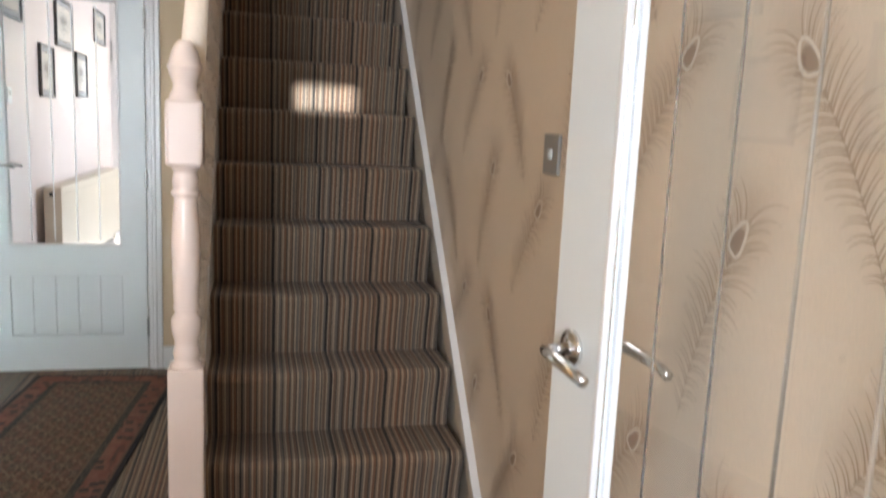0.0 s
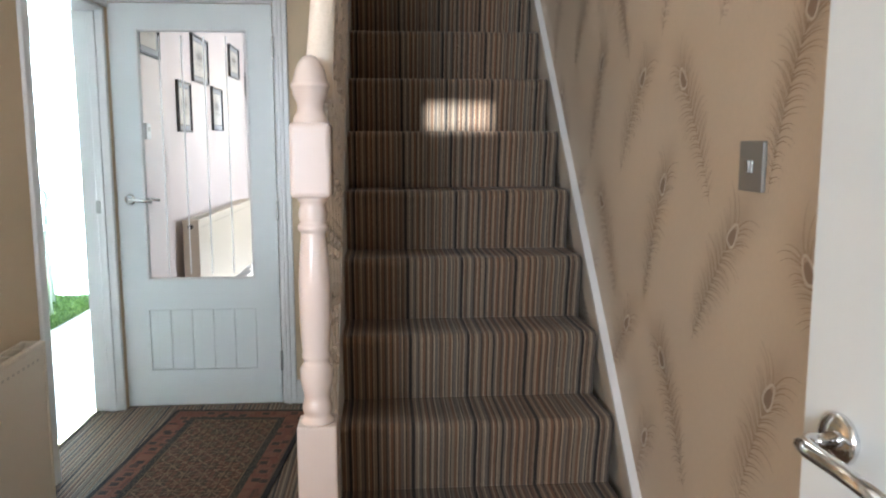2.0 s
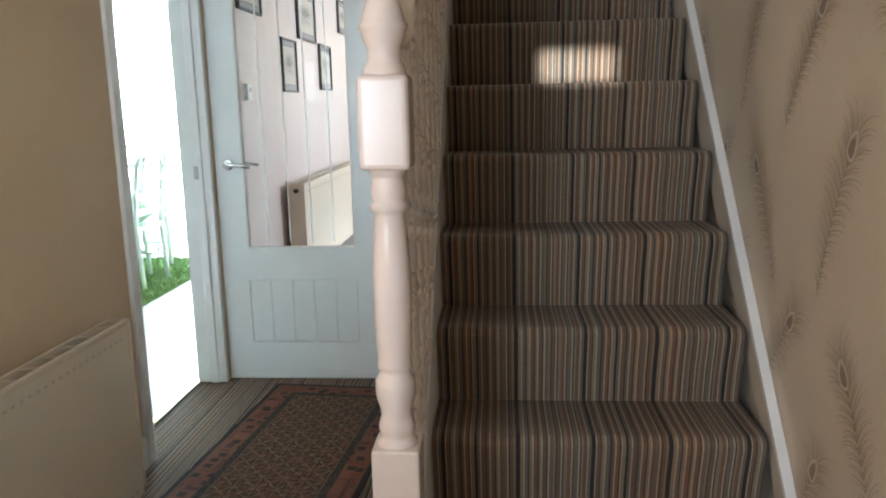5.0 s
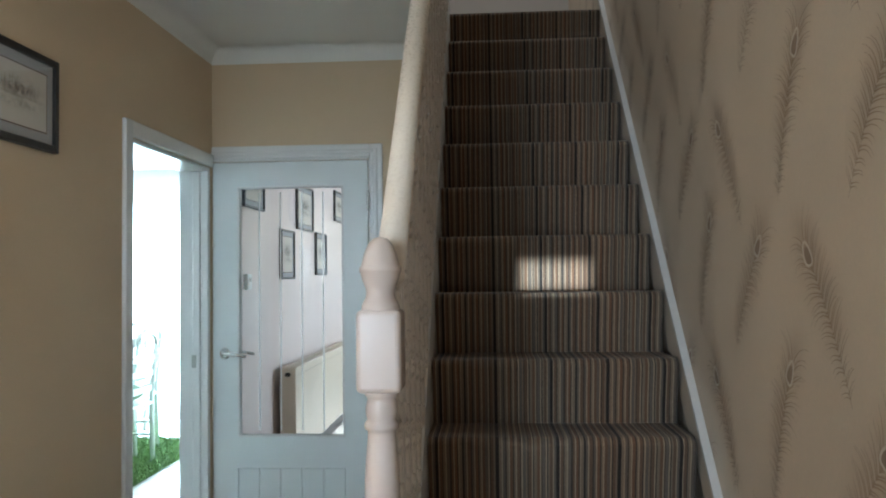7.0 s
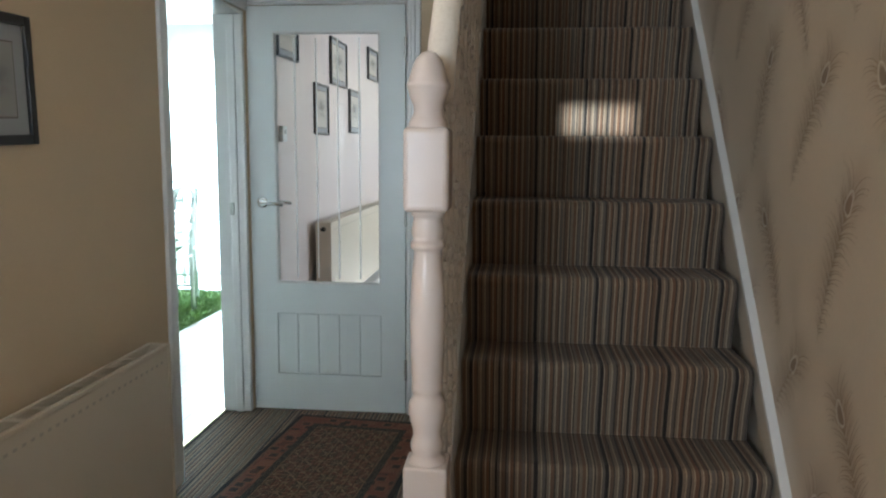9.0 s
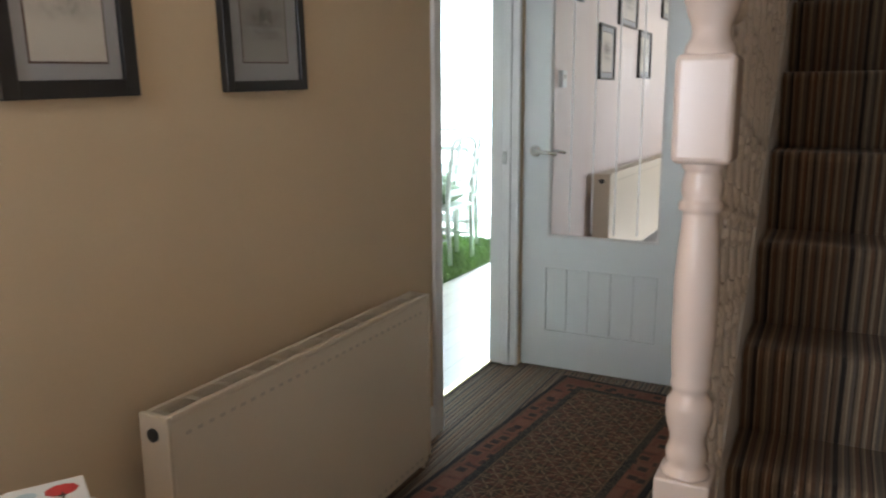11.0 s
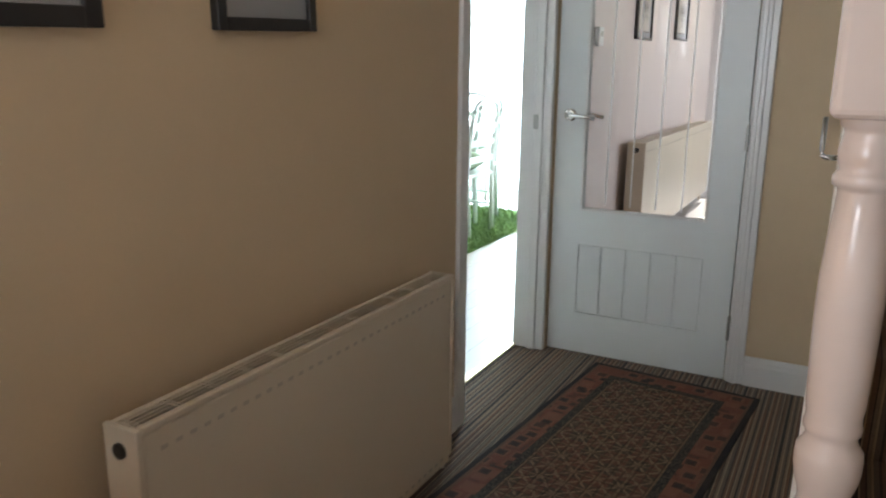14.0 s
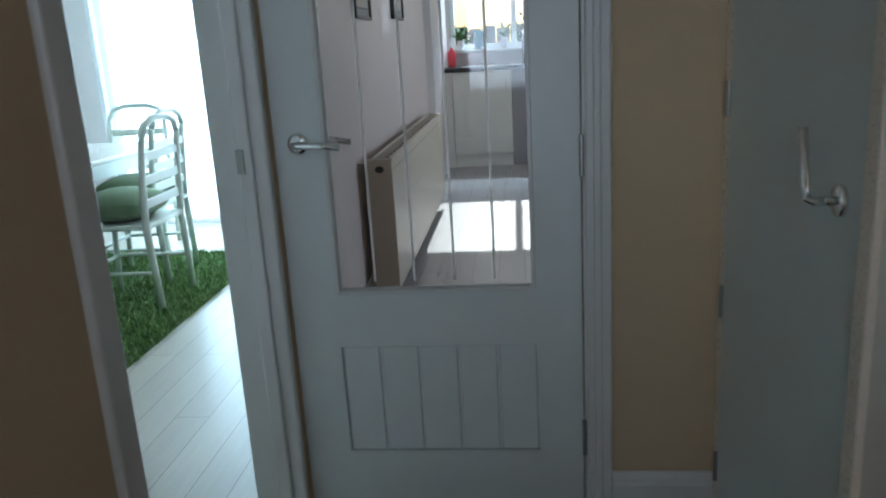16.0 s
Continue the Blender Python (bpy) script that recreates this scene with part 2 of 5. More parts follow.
def laminate(name, cols, rough, width=0.13, length=1.2):
    m = Mat(name, cols[0], rough)
    pos = m.obj()
    br = m.node("ShaderNodeTexBrick", Vector=m.node("ShaderNodeVectorRotate", Vector=pos, Angle=math.pi / 2).outputs[0], Scale=1.0, Color1=(*cols[0], 1), Color2=(*cols[1], 1), Mortar=(*[c * 0.45 for c in cols[0]], 1))
    br.inputs["Brick Width"].default_value = length
    br.inputs["Row Height"].default_value = width
    br.inputs["Mortar Size"].default_value = 0.0015
    g = m.noise(6, stretch=(9, 0.6, 1), detail=6, rough=0.65)
    m.set("Base Color", m.mix(0.5, br.outputs[0], m.mix(1.0, br.outputs[0], m.ramp(g, [(0.3, 0.82), (0.7, 1.05)]), "MULTIPLY")))
    m.set("Roughness", m.math("MULTIPLY_ADD", g, 0.2, rough - 0.1))
    m.bump(g, 0.08, 0.001)
    return m.m


M_LAMD = laminate("pale_laminate", ((0.47, 0.44, 0.38), (0.52, 0.49, 0.43)), 0.34)
M_LAMK = laminate("grey_laminate", ((0.46, 0.42, 0.40), (0.50, 0.46, 0.44)), 0.30)
part("floor_dining", box((-4.6, 2.0, -0.1), (XW - 0.14, 7.7, 0.003)), M_LAMD, None, "pale whitewashed laminate floor in the dining room", **S)
part("floor_kitchen", boxes([((XK - 0.05, YK + 0.10, -0.1), (2.2, 9.5, KF))]), M_LAMK, None, "greyish laminate kitchen floor", **S)
part("floor_front_room", box((-3.2, -4.2, -0.1), (XR + 0.1, YF, 0)), M_CARPET, None, "striped carpet in the front room", **S)
part("floor_landing", box((XL - 0.6, nose(NSTEP)[0] + 0.02, TOP - 0.13), (XR, 5.3, TOP - 0.004)), M_CARPET, None, "striped carpet on the upper landing", **S)

# walls: hall left with the opening to the dining room
DN, DF, DT = 2.765, 3.575, 1.948
wall("wall_hall_left", [((XW - 0.14, YF, 0), (XW, DN, HC)), ((XW - 0.14, DN, DT), (XW, YK, HC)), ((XW - 0.14, DF + 0.028, 0), (XW, YK, DT))], label="cream emulsioned hall wall")
KX0, KX1, KT = -1.405, -0.643, 1.977
wall("wall_kitchen", [((XW, YK, 0), (KX0 - 0.003, YK + 0.1, HC)), ((KX0 - 0.003, YK, KT), (KX1 + 0.003, YK + 0.1, HC)), ((KX1 + 0.003, YK, 0), (XR, YK + 0.1, HC))], label="cream end wall above and beside the kitchen door")
wall("wall_upper", [((XL - 0.6, YF, HC + 0.12), (XL - 0.5, 5.4, 5.0)), ((XL - 0.6, 5.3, TOP), (XR, 5.4, 5.0)), ((XL - 0.5, YF - 0.1, HC + 0.12), (XR, YF, 5.0))], M_PINK, label="pale painted upper landing walls")
part("ceiling", boxes([((XW - 0.14, YF, HC), (XL - 0.03, YK + 0.1, HC + 0.12))]), M_CEIL, None, "white painted hall ceiling", **S)
CV = 0.07
cove = [(0, HC - CV)] + [(CV * (1 - math.cos(a)), HC - CV + CV * math.sin(a)) for a in np.linspace(0.15, math.pi / 2, 14)] + [(0, HC)]
part("coving", prism([(XW + 0.001 + a, b - 0.002) for a, b in cove], "y", YF, YK), M_CEIL, None, "white plaster coving along the hall ceiling", **S)
part("coving", prism([(YK - 0.001 - a, b - 0.002) for a, b in cove], "x", XW + 0.001, XL - 0.06), M_CEIL, None, "white plaster coving along the hall ceiling", **S)
part("ceiling_upper", box((XL - 0.6, YF - 0.1, 5.0), (XR + 0.1, 5.4, 5.1)), M_CEIL, None, "white painted ceiling over the stairs", **S)
# doorway to the front room
# the gap left of the doorway is for the added, unseen front door
wall("wall_front", [((XW - 0.14, YF - 0.1, 0), (-1.25, YF, HC)), ((-1.25, YF - 0.1, 2.0), (-0.47, YF, HC)), ((-0.47, YF - 0.1, 0), (-0.28, YF, HC)), ((-0.28, YF - 0.1, 2.03), (XR, YF, HC)), ((0.44, YF - 0.1, 0), (XR, YF, 2.03)), ((XL, YF - 0.1, HC), (XR, YF, HC + 0.12))], label="cream wall with the doorway to the front room")
# the slot at z 1.198 to 1.275 is an unseen aperture for the spot
wall("wall_front_room", [((-3.3, -4.2, 0), (-3.2, YF, HC)), ((-3.3, -4.3, 0), (-2.5, -4.2, HC)), ((-0.3, -4.3, 0), (0.155, -4.2, HC)), ((0.155, -4.3, 0), (0.345, -4.2, 1.198)), ((0.155, -4.3, 1.275), (0.345, -4.2, HC)), ((0.345, -4.3, 0), (0.75, -4.2, HC)), ((-2.5, -4.3, 0), (-0.3, -4.2, 0.85)), ((-2.5, -4.3, 2.15), (-0.3, -4.2, HC)), ((-3.2, YF - 0.1, 0), (XW - 0.14, YF, HC))], label="cream front room walls with a slot cut for the glint spot")
part("ceiling_front", box((-3.3, -4.3, HC), (XR + 0.1, YF - 0.1, HC + 0.12)), M_CEIL, None, "white front room ceiling", **S)
# dining room
wall("wall_dining", [((-4.7, 2.0, 0), (-4.6, 7.7, HC)), ((-4.6, 1.9, 0), (XW - 0.14, 2.0, HC)), ((-4.6, 7.6, 2.2), (XW, 7.7, HC)), ((-4.6, 7.6, 0), (-3.9, 7.7, 2.2)), ((-1.75, 7.6, 0), (XW, 7.7, 2.2)), ((-3.9, 7.6, 0), (-1.75, 7.7, 0.10))], M_PINK, label="white dining room walls")
wall("wall_divide", [((XW - 0.14, YK + 0.1, 0), (XK, 9.5, 2.46)), ((XW - 0.14, YK + 0.001, 0), (XW - 0.002, YK + 0.1, HC))], M_KIT, label="pale painted wall between the dining room and the kitchen")
part("ceiling_dining", box((-4.7, 1.9, HC), (XW - 0.14, 7.7, HC + 0.12)), M_CEIL, None, "white dining room ceiling", **S)
# kitchen
WX0, WX1, WZ0, WZ1 = -1.432, 0.3, KF + 1.06, 2.3
# the unseen opening at x = 2.2 is added to admit the side fill
wall("wall_kitchen_outer", [((XK - 0.09, 9.5, 0), (WX0, 9.6, 2.46)), ((WX0, 9.5, 0), (WX1, 9.6, WZ0)), ((WX0, 9.5, WZ1), (WX1, 9.6, 2.46)), ((WX1, 9.5, 0), (2.2, 9.6, 2.46)), ((2.2, YK, 0), (2.3, 5.3, 2.46)), ((2.2, 7.3, 0), (2.3, 9.6, 2.46)), ((2.2, 5.3, 0), (2.3, 7.3, 0.4)), ((2.2, 5.3, 2.2), (2.3, 7.3, 2.46)), ((XR + 0.1, YK, 0), (2.2, YK + 0.1, 2.46))], M_PINK, label="pale painted kitchen walls")
part("ceiling_kitchen", box((XK - 0.08, YK + 0.1, 2.462), (2.3, 9.6, 2.55)), M_CEIL, None, "white kitchen ceiling", **S)
# outdoors

ground = part("ground", box((-60, 9.6, -0.2), (60, 90, -0.1)), painted("lawn_green", (0.07, 0.11, 0.04), 0.9, 0.3, 0.5, 2.0), None, "garden lawn", **S)
part("ground", box((-60, -90, -0.2), (60, -4.3, -0.1)), painted("paving_grey", (0.3, 0.29, 0.27), 0.9, 0.1, 0.4, 2.0), None, "pale paved ground in front", **S)
# unseen slab added above the ceilings to close the house from the sky
roof = part("roof", box((-4.9, -4.5, 5.1), (2.5, 5.6, 5.2)), M_CEIL, None, "unseen flat roof slab added over the house", **S)

# ---- wallpapered wall ----
CELL_Y, CELL_Z, DROP = 0.553, 0.623, 0.327
SLANT = 0.106                 # the pattern was hung a little out of true
MOTIFS = (((0.135, 0.235), (-0.64, -0.77), 0.29), ((0.211, 0.008), (0.47, -0.88), 0.30), ((0.398, 0.260), (0.68, -0.73), 0.28))
CY0, CZ0 = 1.280, 1.200


def wallpaper():
    m = Mat("feather_wallpaper", (0.6, 0.5, 0.4), 0.42)
    x, y, z = m.xyz(m.obj())[:3]
    y = m.math("ADD", y, m.math("MULTIPLY", m.math("SUBTRACT", z, CZ0), SLANT))
    u = m.math("DIVIDE", m.math("SUBTRACT", y, CY0), CELL_Y)
    col = m.math("FLOOR", u)
    p = m.math("MULTIPLY", m.math("FRACT", u), CELL_Y)
    zz = m.math("SUBTRACT", m.math("SUBTRACT", z, CZ0), m.math("MULTIPLY", col, DROP))
    total = None
    for (py, pz), (dy, dz), ln in MOTIFS:
        for back, wide, wgt in ((-0.012, 0.038, 0.66), (0.075, 0.044, 0.38), (0.150, 0.038, 0.32)):
            cy, cz = py + dy * back, pz + dz * back
            b = m.math("SUBTRACT", p, cy)
            a = m.math("MULTIPLY", m.math("SUBTRACT", m.math("FRACT", m.math("ADD", m.math("DIVIDE", m.math("SUBTRACT", zz, cz), CELL_Z), 0.5)), 0.5), CELL_Z)
            along = m.math("ADD", m.math("MULTIPLY", b, dy), m.math("MULTIPLY", a, dz))
            across = m.math("SUBTRACT", m.math("MULTIPLY", b, dz), m.math("MULTIPLY", a, dy))
            d2 = m.math("ADD", m.math("POWER", m.math("DIVIDE", along, wide * 1.75), 2.0), m.math("POWER", m.math("DIVIDE", across, wide), 2.0))
            g = m.math("MULTIPLY", m.math("EXPONENT", m.math("MULTIPLY", d2, -0.9)), wgt)
            total = g if total is None else m.math("MAXIMUM", total, g)
    mott = m.noise(26, detail=5)
    cloud = m.noise(1.6)
    base = m.mix(m.ramp(cloud, [(0.3, 0.0), (0.7, 1.0)]), (0.66, 0.545, 0.415), (0.61, 0.50, 0.375))
    c = m.mix(m.math("MULTIPLY", total, m.math("MULTIPLY_ADD", mott, 0.5, 0.48)), base, (0.30, 0.205, 0.130))
    weave = m.noise(900, stretch=(1, 1, 0.15), detail=1)
    m.set("Base Color", m.mix(0.12, c, m.mix(1.0, c, m.ramp(weave, [(0.3, 0.5), (0.7, 1.2)]), "MULTIPLY")))
    m.set("Roughness", m.math("MULTIPLY_ADD", weave, 0.12, 0.36))
    m.bump(weave, 0.12, 0.0006)
    return m.m


M_PAPER = wallpaper()
wall_right = part("wall_right", box((XR, YF, 0), (XR + 0.1, 5.3, 5.0)), M_PAPER, None, "cream wallpaper printed with brown peacock feathers", **S)
part("wall_front_room_right", box((XR, -4.3, 0), (XR + 0.1, YF, HC)), M_WALL, None, "cream wall", **S)


def stroke(vs, fs, pts, w0, w1, x):
    """A thin raised ribbon along points (y, z)."""
    n = len(pts)
    base = len(vs)
    for i, (y, z) in enumerate(pts):
        ya, za = pts[max(i - 1, 0)]
        yb, zb = pts[min(i + 1, n - 1)]
        ty, tz = yb - ya, zb - za
        ln = math.hypot(ty, tz) or 1
        w = (w0 + (w1 - w0) * i / (n - 1)) / 2
        vs.append((x, y - tz / ln * w, z + ty / ln * w))
        vs.append((x, y + tz / ln * w, z - ty / ln * w))
    for i in range(n - 1):
        a = base + 2 * i
        fs.append((a, a + 2, a + 3, a + 1))


def feathers():
    """Printed feathers: a stem, curled barbs in brown with paler ones between, and a ringed eye."""
    rnd = random.Random(7)
    ink = {k: ([], []) for k in ("dark", "pale", "ring", "eye")}
    xa, xb, xc, xd = XR - 0.0008, XR - 0.0016, XR - 0.0012, XR - 0.0010
    for ci in range(-3, 8):
        for cj in range(-7, 8):
            for k, ((py, pz), (dy, dz), ln) in enumerate(MOTIFS):
                z0 = CZ0 + ci * DROP + cj * CELL_Z + pz
                y0 = CY0 + ci * CELL_Y + py - SLANT * (z0 - CZ0)
                if not (YF + 0.1 < y0 < 5.0 and 0.0 < z0 < 4.6) or z0 < (y0 - Y1) * RISE / GO - 0.1:
                    continue
                ny, nz = dz, -dy
                side = -1 if k == 0 else 1

                def at(s, o):
                    bend = side * 0.14 * s * max(s, 0) / ln
                    return (y0 + dy * s + ny * (o + bend), z0 + dz * s + nz * (o + bend))
                stroke(*ink["dark"], [at(s, 0) for s in np.linspace(0.022, ln, 9)], 0.0030, 0.0012, xa)
                n = 46
                for sd in (-1, 1):
                    for i in range(n):
                        f = i / (n - 1)
                        root = -0.012 + (ln - 0.004) * f ** 1.1
                        size = (0.088 - 0.012 * f) * (1 - 0.55 * max(0.0, f - 0.55) / 0.45)
                        size *= (0.80 + 0.14 * math.sin(i * 0.9 + sd) + rnd.uniform(-0.08, 0.12))
                        open0 = (0.24 if sd == side else 0.42) + 0.52 * min(1.0, f / 0.35)
                        curl = (0.75 if sd == side else 0.70) + 0.25 * math.sin(i * 0.35 + k)
                        r, o, pts = root, 0.0, []
                        if f < 0.16:
                            o = sd * (0.004 + 0.011 * f / 0.16)
                            r = root - 0.020 * (1 - f / 0.16)
                        for q in range(7):
                            pts.append(at(r, o))
                            ang = open0 + curl * q / 6 * (1 + 0.3 * q / 6)
                            r -= size / 6 * math.cos(ang)
                            o += sd * size / 6 * math.sin(ang)
                        if 0.02 < f < 0.16:
                            pts = pts[1:]
                        kind = "pale" if i % 3 == 1 else "dark"
                        stroke(*ink[kind], pts, 0.0024 if kind == "dark" else 0.0018, 0.0006, xa if kind == "dark" else xd)
                ring = []
                for t in np.linspace(0, 2 * math.pi, 29):
                    r = 0.0145 + 0.0012 * math.sin(3 * t + k)
                    ring.append(at(-math.cos(t) * r * 1.75 - 0.005 * math.cos(t) ** 2, math.sin(t) * r))
                stroke(*ink["ring"], ring, 0.0050, 0.0050, xb)
                ve, fe = ink["eye"]
                b0 = len(ve)
                ve.extend((xc, *at(-math.cos(t) * 0.021, math.sin(t) * 0.0125)) for t in np.linspace(0, 2 * math.pi, 13)[:-1])
                fe.append(tuple(range(b0, b0 + 12)))
    for name, kind, col, label in (("feather_barbs", "dark", (0.385, 0.275, 0.18), "fine printed brown feather barbs"), ("feather_highlights", "pale", (0.70, 0.60, 0.47), "pale printed barbs between the brown ones"), ("feather_rings", "ring", (0.74, 0.67, 0.56), "pale printed feather eyes"), ("feather_eyes", "eye", (0.33, 0.235, 0.165), "brown centres of feather eyes")):
        me = bpy.data.meshes.new(name)
        me.from_pydata(ink[kind][0], [], ink[kind][1])
        me.materials.append(painted(name + "_ink", col, 0.5, 0.12, 0.1, 30))
        ob = new(name, me)
        ob.parent = wall_right
        tagged(ob, label, kind="stuff")


feathers()

# ---- trims, skirtings, door frames ----
SK = [(0, 0), (0.018, 0), (0.018, 0.085), (0.014, 0.095), (0.014, 0.105), (0.008, 0.118), (0, 0.120)]


def skirting(name, axis, lo, hi, face, sign):
    bm = bmesh.new()
    if axis == "y":
        add_prism(bm, [(face + sign * a, b) for a, b in SK], "y", lo, hi)
    else:
        add_prism(bm, [(face + sign * a, b) for a, b in SK], "x", lo, hi)
    return part(name, bm, M_GLOSS, None, "white gloss moulded skirting board", **S)


skirting("baseboard", "y", YF, DN - 0.065, XW, 1)
skirting("baseboard", "x", KX1 + 0.075, -0.30, YK, -1)


def architrave(name, path, label):
    """Rounded flat trim: boxes with eased edges."""
    bm = bmesh.new()
    for lo, hi in path:
        add_box(bm, lo, hi, 0.006)
    return part(name, bm, M_GLOSS, None, label, **S)


AW = 0.062
architrave("trim_kitchen_door", [((KX1 + 0.012, YK - 0.018, 0), (KX1 + 0.012 + AW, YK, KT + 0.012 + AW)), ((KX1 + 0.030, YK - 0.024, 0), (KX1 + 0.05, YK - 0.017, KT + 0.012 + AW - 0.02)), ((XW + 0.001, YK - 0.018, KT + 0.010), (KX1 + 0.012, YK, KT + 0.012 + AW)), ((XW + 0.001, YK - 0.024, KT + 0.028), (KX1 + 0.03, YK - 0.017, KT + 0.048))], "white gloss moulded architrave round the kitchen door")
architrave("trim_dining_door", [((XW, DN - AW, 0), (XW + 0.018, DN, DT + AW)), ((XW, DN + 0.0, DT), (XW + 0.018, YK - 0.026, DT + AW))], "white gloss architrave round the dining doorway")
for bxs in ((XW - 0.142, DN + 0.001, 0), (XW + 0.006, DN + 0.012, DT - 0.001)), ((XW - 0.143, DF, 0), (XW + 0.001, DF + 0.026, DT)), ((XW - 0.142, DN + 0.013, DT - 0.02), (XW + 0.004, DF - 0.001, DT - 0.001)), ((XW - 0.075, DF - 0.012, 0), (XW - 0.035, DF, DT - 0.021)):
    architrave("door_lining_dining", [bxs], "white gloss door lining of the dining doorway")
architrave("door_lining_kitchen", [((KX1 + 0.003, YK - 0.004, 0), (KX1 + 0.026, YK + 0.1, KT + 0.02)), ((KX0 - 0.004, YK - 0.004, KT), (KX1 + 0.003, YK + 0.1, KT + 0.02))], "white gloss door lining round the kitchen door")
architrave("trim_front_doorway", [((-0.345, YF, 0), (-0.28, YF + 0.018, 2.09)), ((-0.28, YF, 2.03), (0.44, YF + 0.018, 2.09)), ((-0.345, YF - 0.118, 0), (-0.28, YF - 0.1, 2.09))], "white gloss architrave round the front room doorway")
architrave("door_lining_front", [((-0.279, YF - 0.101, 0), (-0.235, YF + 0.001, 2.029)), ((0.418, YF - 0.1, 0), (0.442, YF, 2.03)), ((-0.252, YF - 0.1, 2.008), (0.418, YF, 2.029))], "white gloss door lining of the front room doorway")
part("threshold_dining", box((XW - 0.16, DN, 0.004), (XW - 0.128, DF, 0.012), 0.003), Mat("brass_strip", (0.75, 0.6, 0.35), 0.3, 1.0).m, None, "brass threshold strip at the dining doorway", **S)
strike = part("strike_plate", boxes([((XW - 0.075, DF - 0.0165, 0.985), (XW - 0.055, DF - 0.0125, 1.045))], 0.001), M_STEEL, None, "steel strike plate on the dining door lining", category="strike plate")


wall("wall_return", [((-0.45, YF + 0.019, 0), (-0.35, 0.20, HC))], M_DOOR, "white painted wall return beside the front doorway")


# ---- glazed doors ----
def lever(door, sgn, at, label):
    """Chrome lever handle: rose, neck and lever; at is the rose's centre, the lever points to +x."""
    x, y, z = at
    h = new("door_handle")
    h.parent = door
    h.location = at
    tagged(h, label)
    bm = bmesh.new()
    add_lathe(bm, [(0.026, 0), (0.027, 0.004), (0.025, 0.008), (0.012, 0.010)], 24, pose(0, 0, 0, 90 * sgn, 0, 0))
    part("rose", bm, M_CHROME, h, smooth=True)
    bm = bmesh.new()
    yy = -sgn
    add_tube(bm, [(0, yy * 0.008, 0), (0, yy * 0.035, 0), (0.006, yy * 0.047, 0), (0.02, yy * 0.050, 0), (0.07, yy * 0.050, -0.003), (0.115, yy * 0.048, -0.010)], [0.009, 0.009, 0.009, 0.009, 0.0085, 0.0075], 12)
    part("lever", bm, M_CHROME, h, smooth=True)
    return h


DW, DH, TH = 0.762, 1.967, 0.035
GX0, GX1, GZ0, GZ1 = 0.122, 0.645, 0.638, 1.849


def glazed_door(name, label, handle_x=0.062, etch=None):
    """Origin at the latch side's foot, x towards the hinges, the front face at y = 0."""
    d = thing(name, label, "door")
    fx0, fx1, fz0, fz1 = GX0, GX1, GZ0, GZ1
    bm = bmesh.new()
    for lo, hi in (((0, 0, 0.036), (fx0, TH, DH)), ((fx1, 0, 0.036), (DW, TH, DH)), ((fx0, 0, fz1), (fx1, TH, DH)), ((fx0, 0, 0.491), (fx1, TH, fz0)), ((fx0, 0, 0.036), (fx1, TH, 0.182))):
        add_box(bm, lo, hi)
    part("frame", bm, M_DOOR, d)
    n = 5
    w = (fx1 - fx0) / n
    for i in range(n):
        part("board", box((fx0 + i * w + 0.003, 0.006, 0.183), (fx0 + (i + 1) * w - 0.003, TH - 0.006, 0.490), 0.003, seg=1), M_DOOR, d)
    part("backing", box((fx0, 0.012, 0.182), (fx1, TH - 0.012, 0.491)), M_DOOR, d)
    bm = bmesh.new()
    for y0, y1 in ((-0.001, 0.010), (TH - 0.010, TH + 0.001)):
        for lo, hi in (((fx0, y0, fz0), (fx0 + 0.011, y1, fz1)), ((fx1 - 0.011, y0, fz0), (fx1, y1, fz1)), ((fx0 + 0.011, y0, fz0), (fx1 - 0.011, y1, fz0 + 0.011)), ((fx0 + 0.011, y0, fz1 - 0.011), (fx1 - 0.011, y1, fz1))):
            add_box(bm, lo, hi, 0.003)
    part("glazing_bead", bm, M_GLOSS, d)
    g = part("pane", box((fx0 + 0.002, TH / 2 - 0.003, fz0 + 0.002), (fx1 - 0.002, TH / 2 + 0.003, fz1 - 0.002)), M_GLASS, d, "clear glass pane with four upright grooves")
    g.visible_shadow = False
    for k in (1, 2, 3, 4):
        xx = fx0 + (fx1 - fx0) * k / 5
        s = part("groove", prism([(xx - 0.0034, TH / 2 - 0.0032), (xx, TH / 2 - 0.0048), (xx + 0.0034, TH / 2 - 0.0032)], "z", fz0 + 0.03, fz1 - 0.03), etch, d, "frosted groove in the glass")
        s.visible_shadow = False
    lever(d, 1, (handle_x, 0, 1.040), "chrome lever handle")
    lever(d, -1, (handle_x, TH, 1.040), "chrome lever handle")
    for hz in (0.17, 0.93, 1.72):
        bm = bmesh.new()
        add_tube(bm, [(DW + 0.002, -0.004, hz), (DW + 0.002, -0.004, hz + 0.1)], 0.006, 10)
        part("hinge", bm, M_STEEL, d)
    return d


M_BEVEL = Mat("bevel_groove", (0.96, 0.97, 0.97), 0.12, Transmission_Weight=0.97).m
M_ETCH = Mat("frosted_groove", (0.98, 0.99, 0.99), 0.7, Transmission_Weight=0.93).m
kd = glazed_door("kitchen_door", "closed white half-glazed door with grooved lower panel and chrome lever handles", 0.062, M_ETCH)
kd.matrix_world = pose(KX0, YK - 0.006, 0.006)
for ob in kd.children:
    if ob.name.startswith("frame"):
        for vtx in ob.data.vertices:
            if vtx.co.z < 0.04:
                vtx.co.z = 0.0
fd = glazed_door("front_room_door", "white glazed door standing open against the wallpapered wall, with chrome lever handles", 0.058, M_BEVEL)
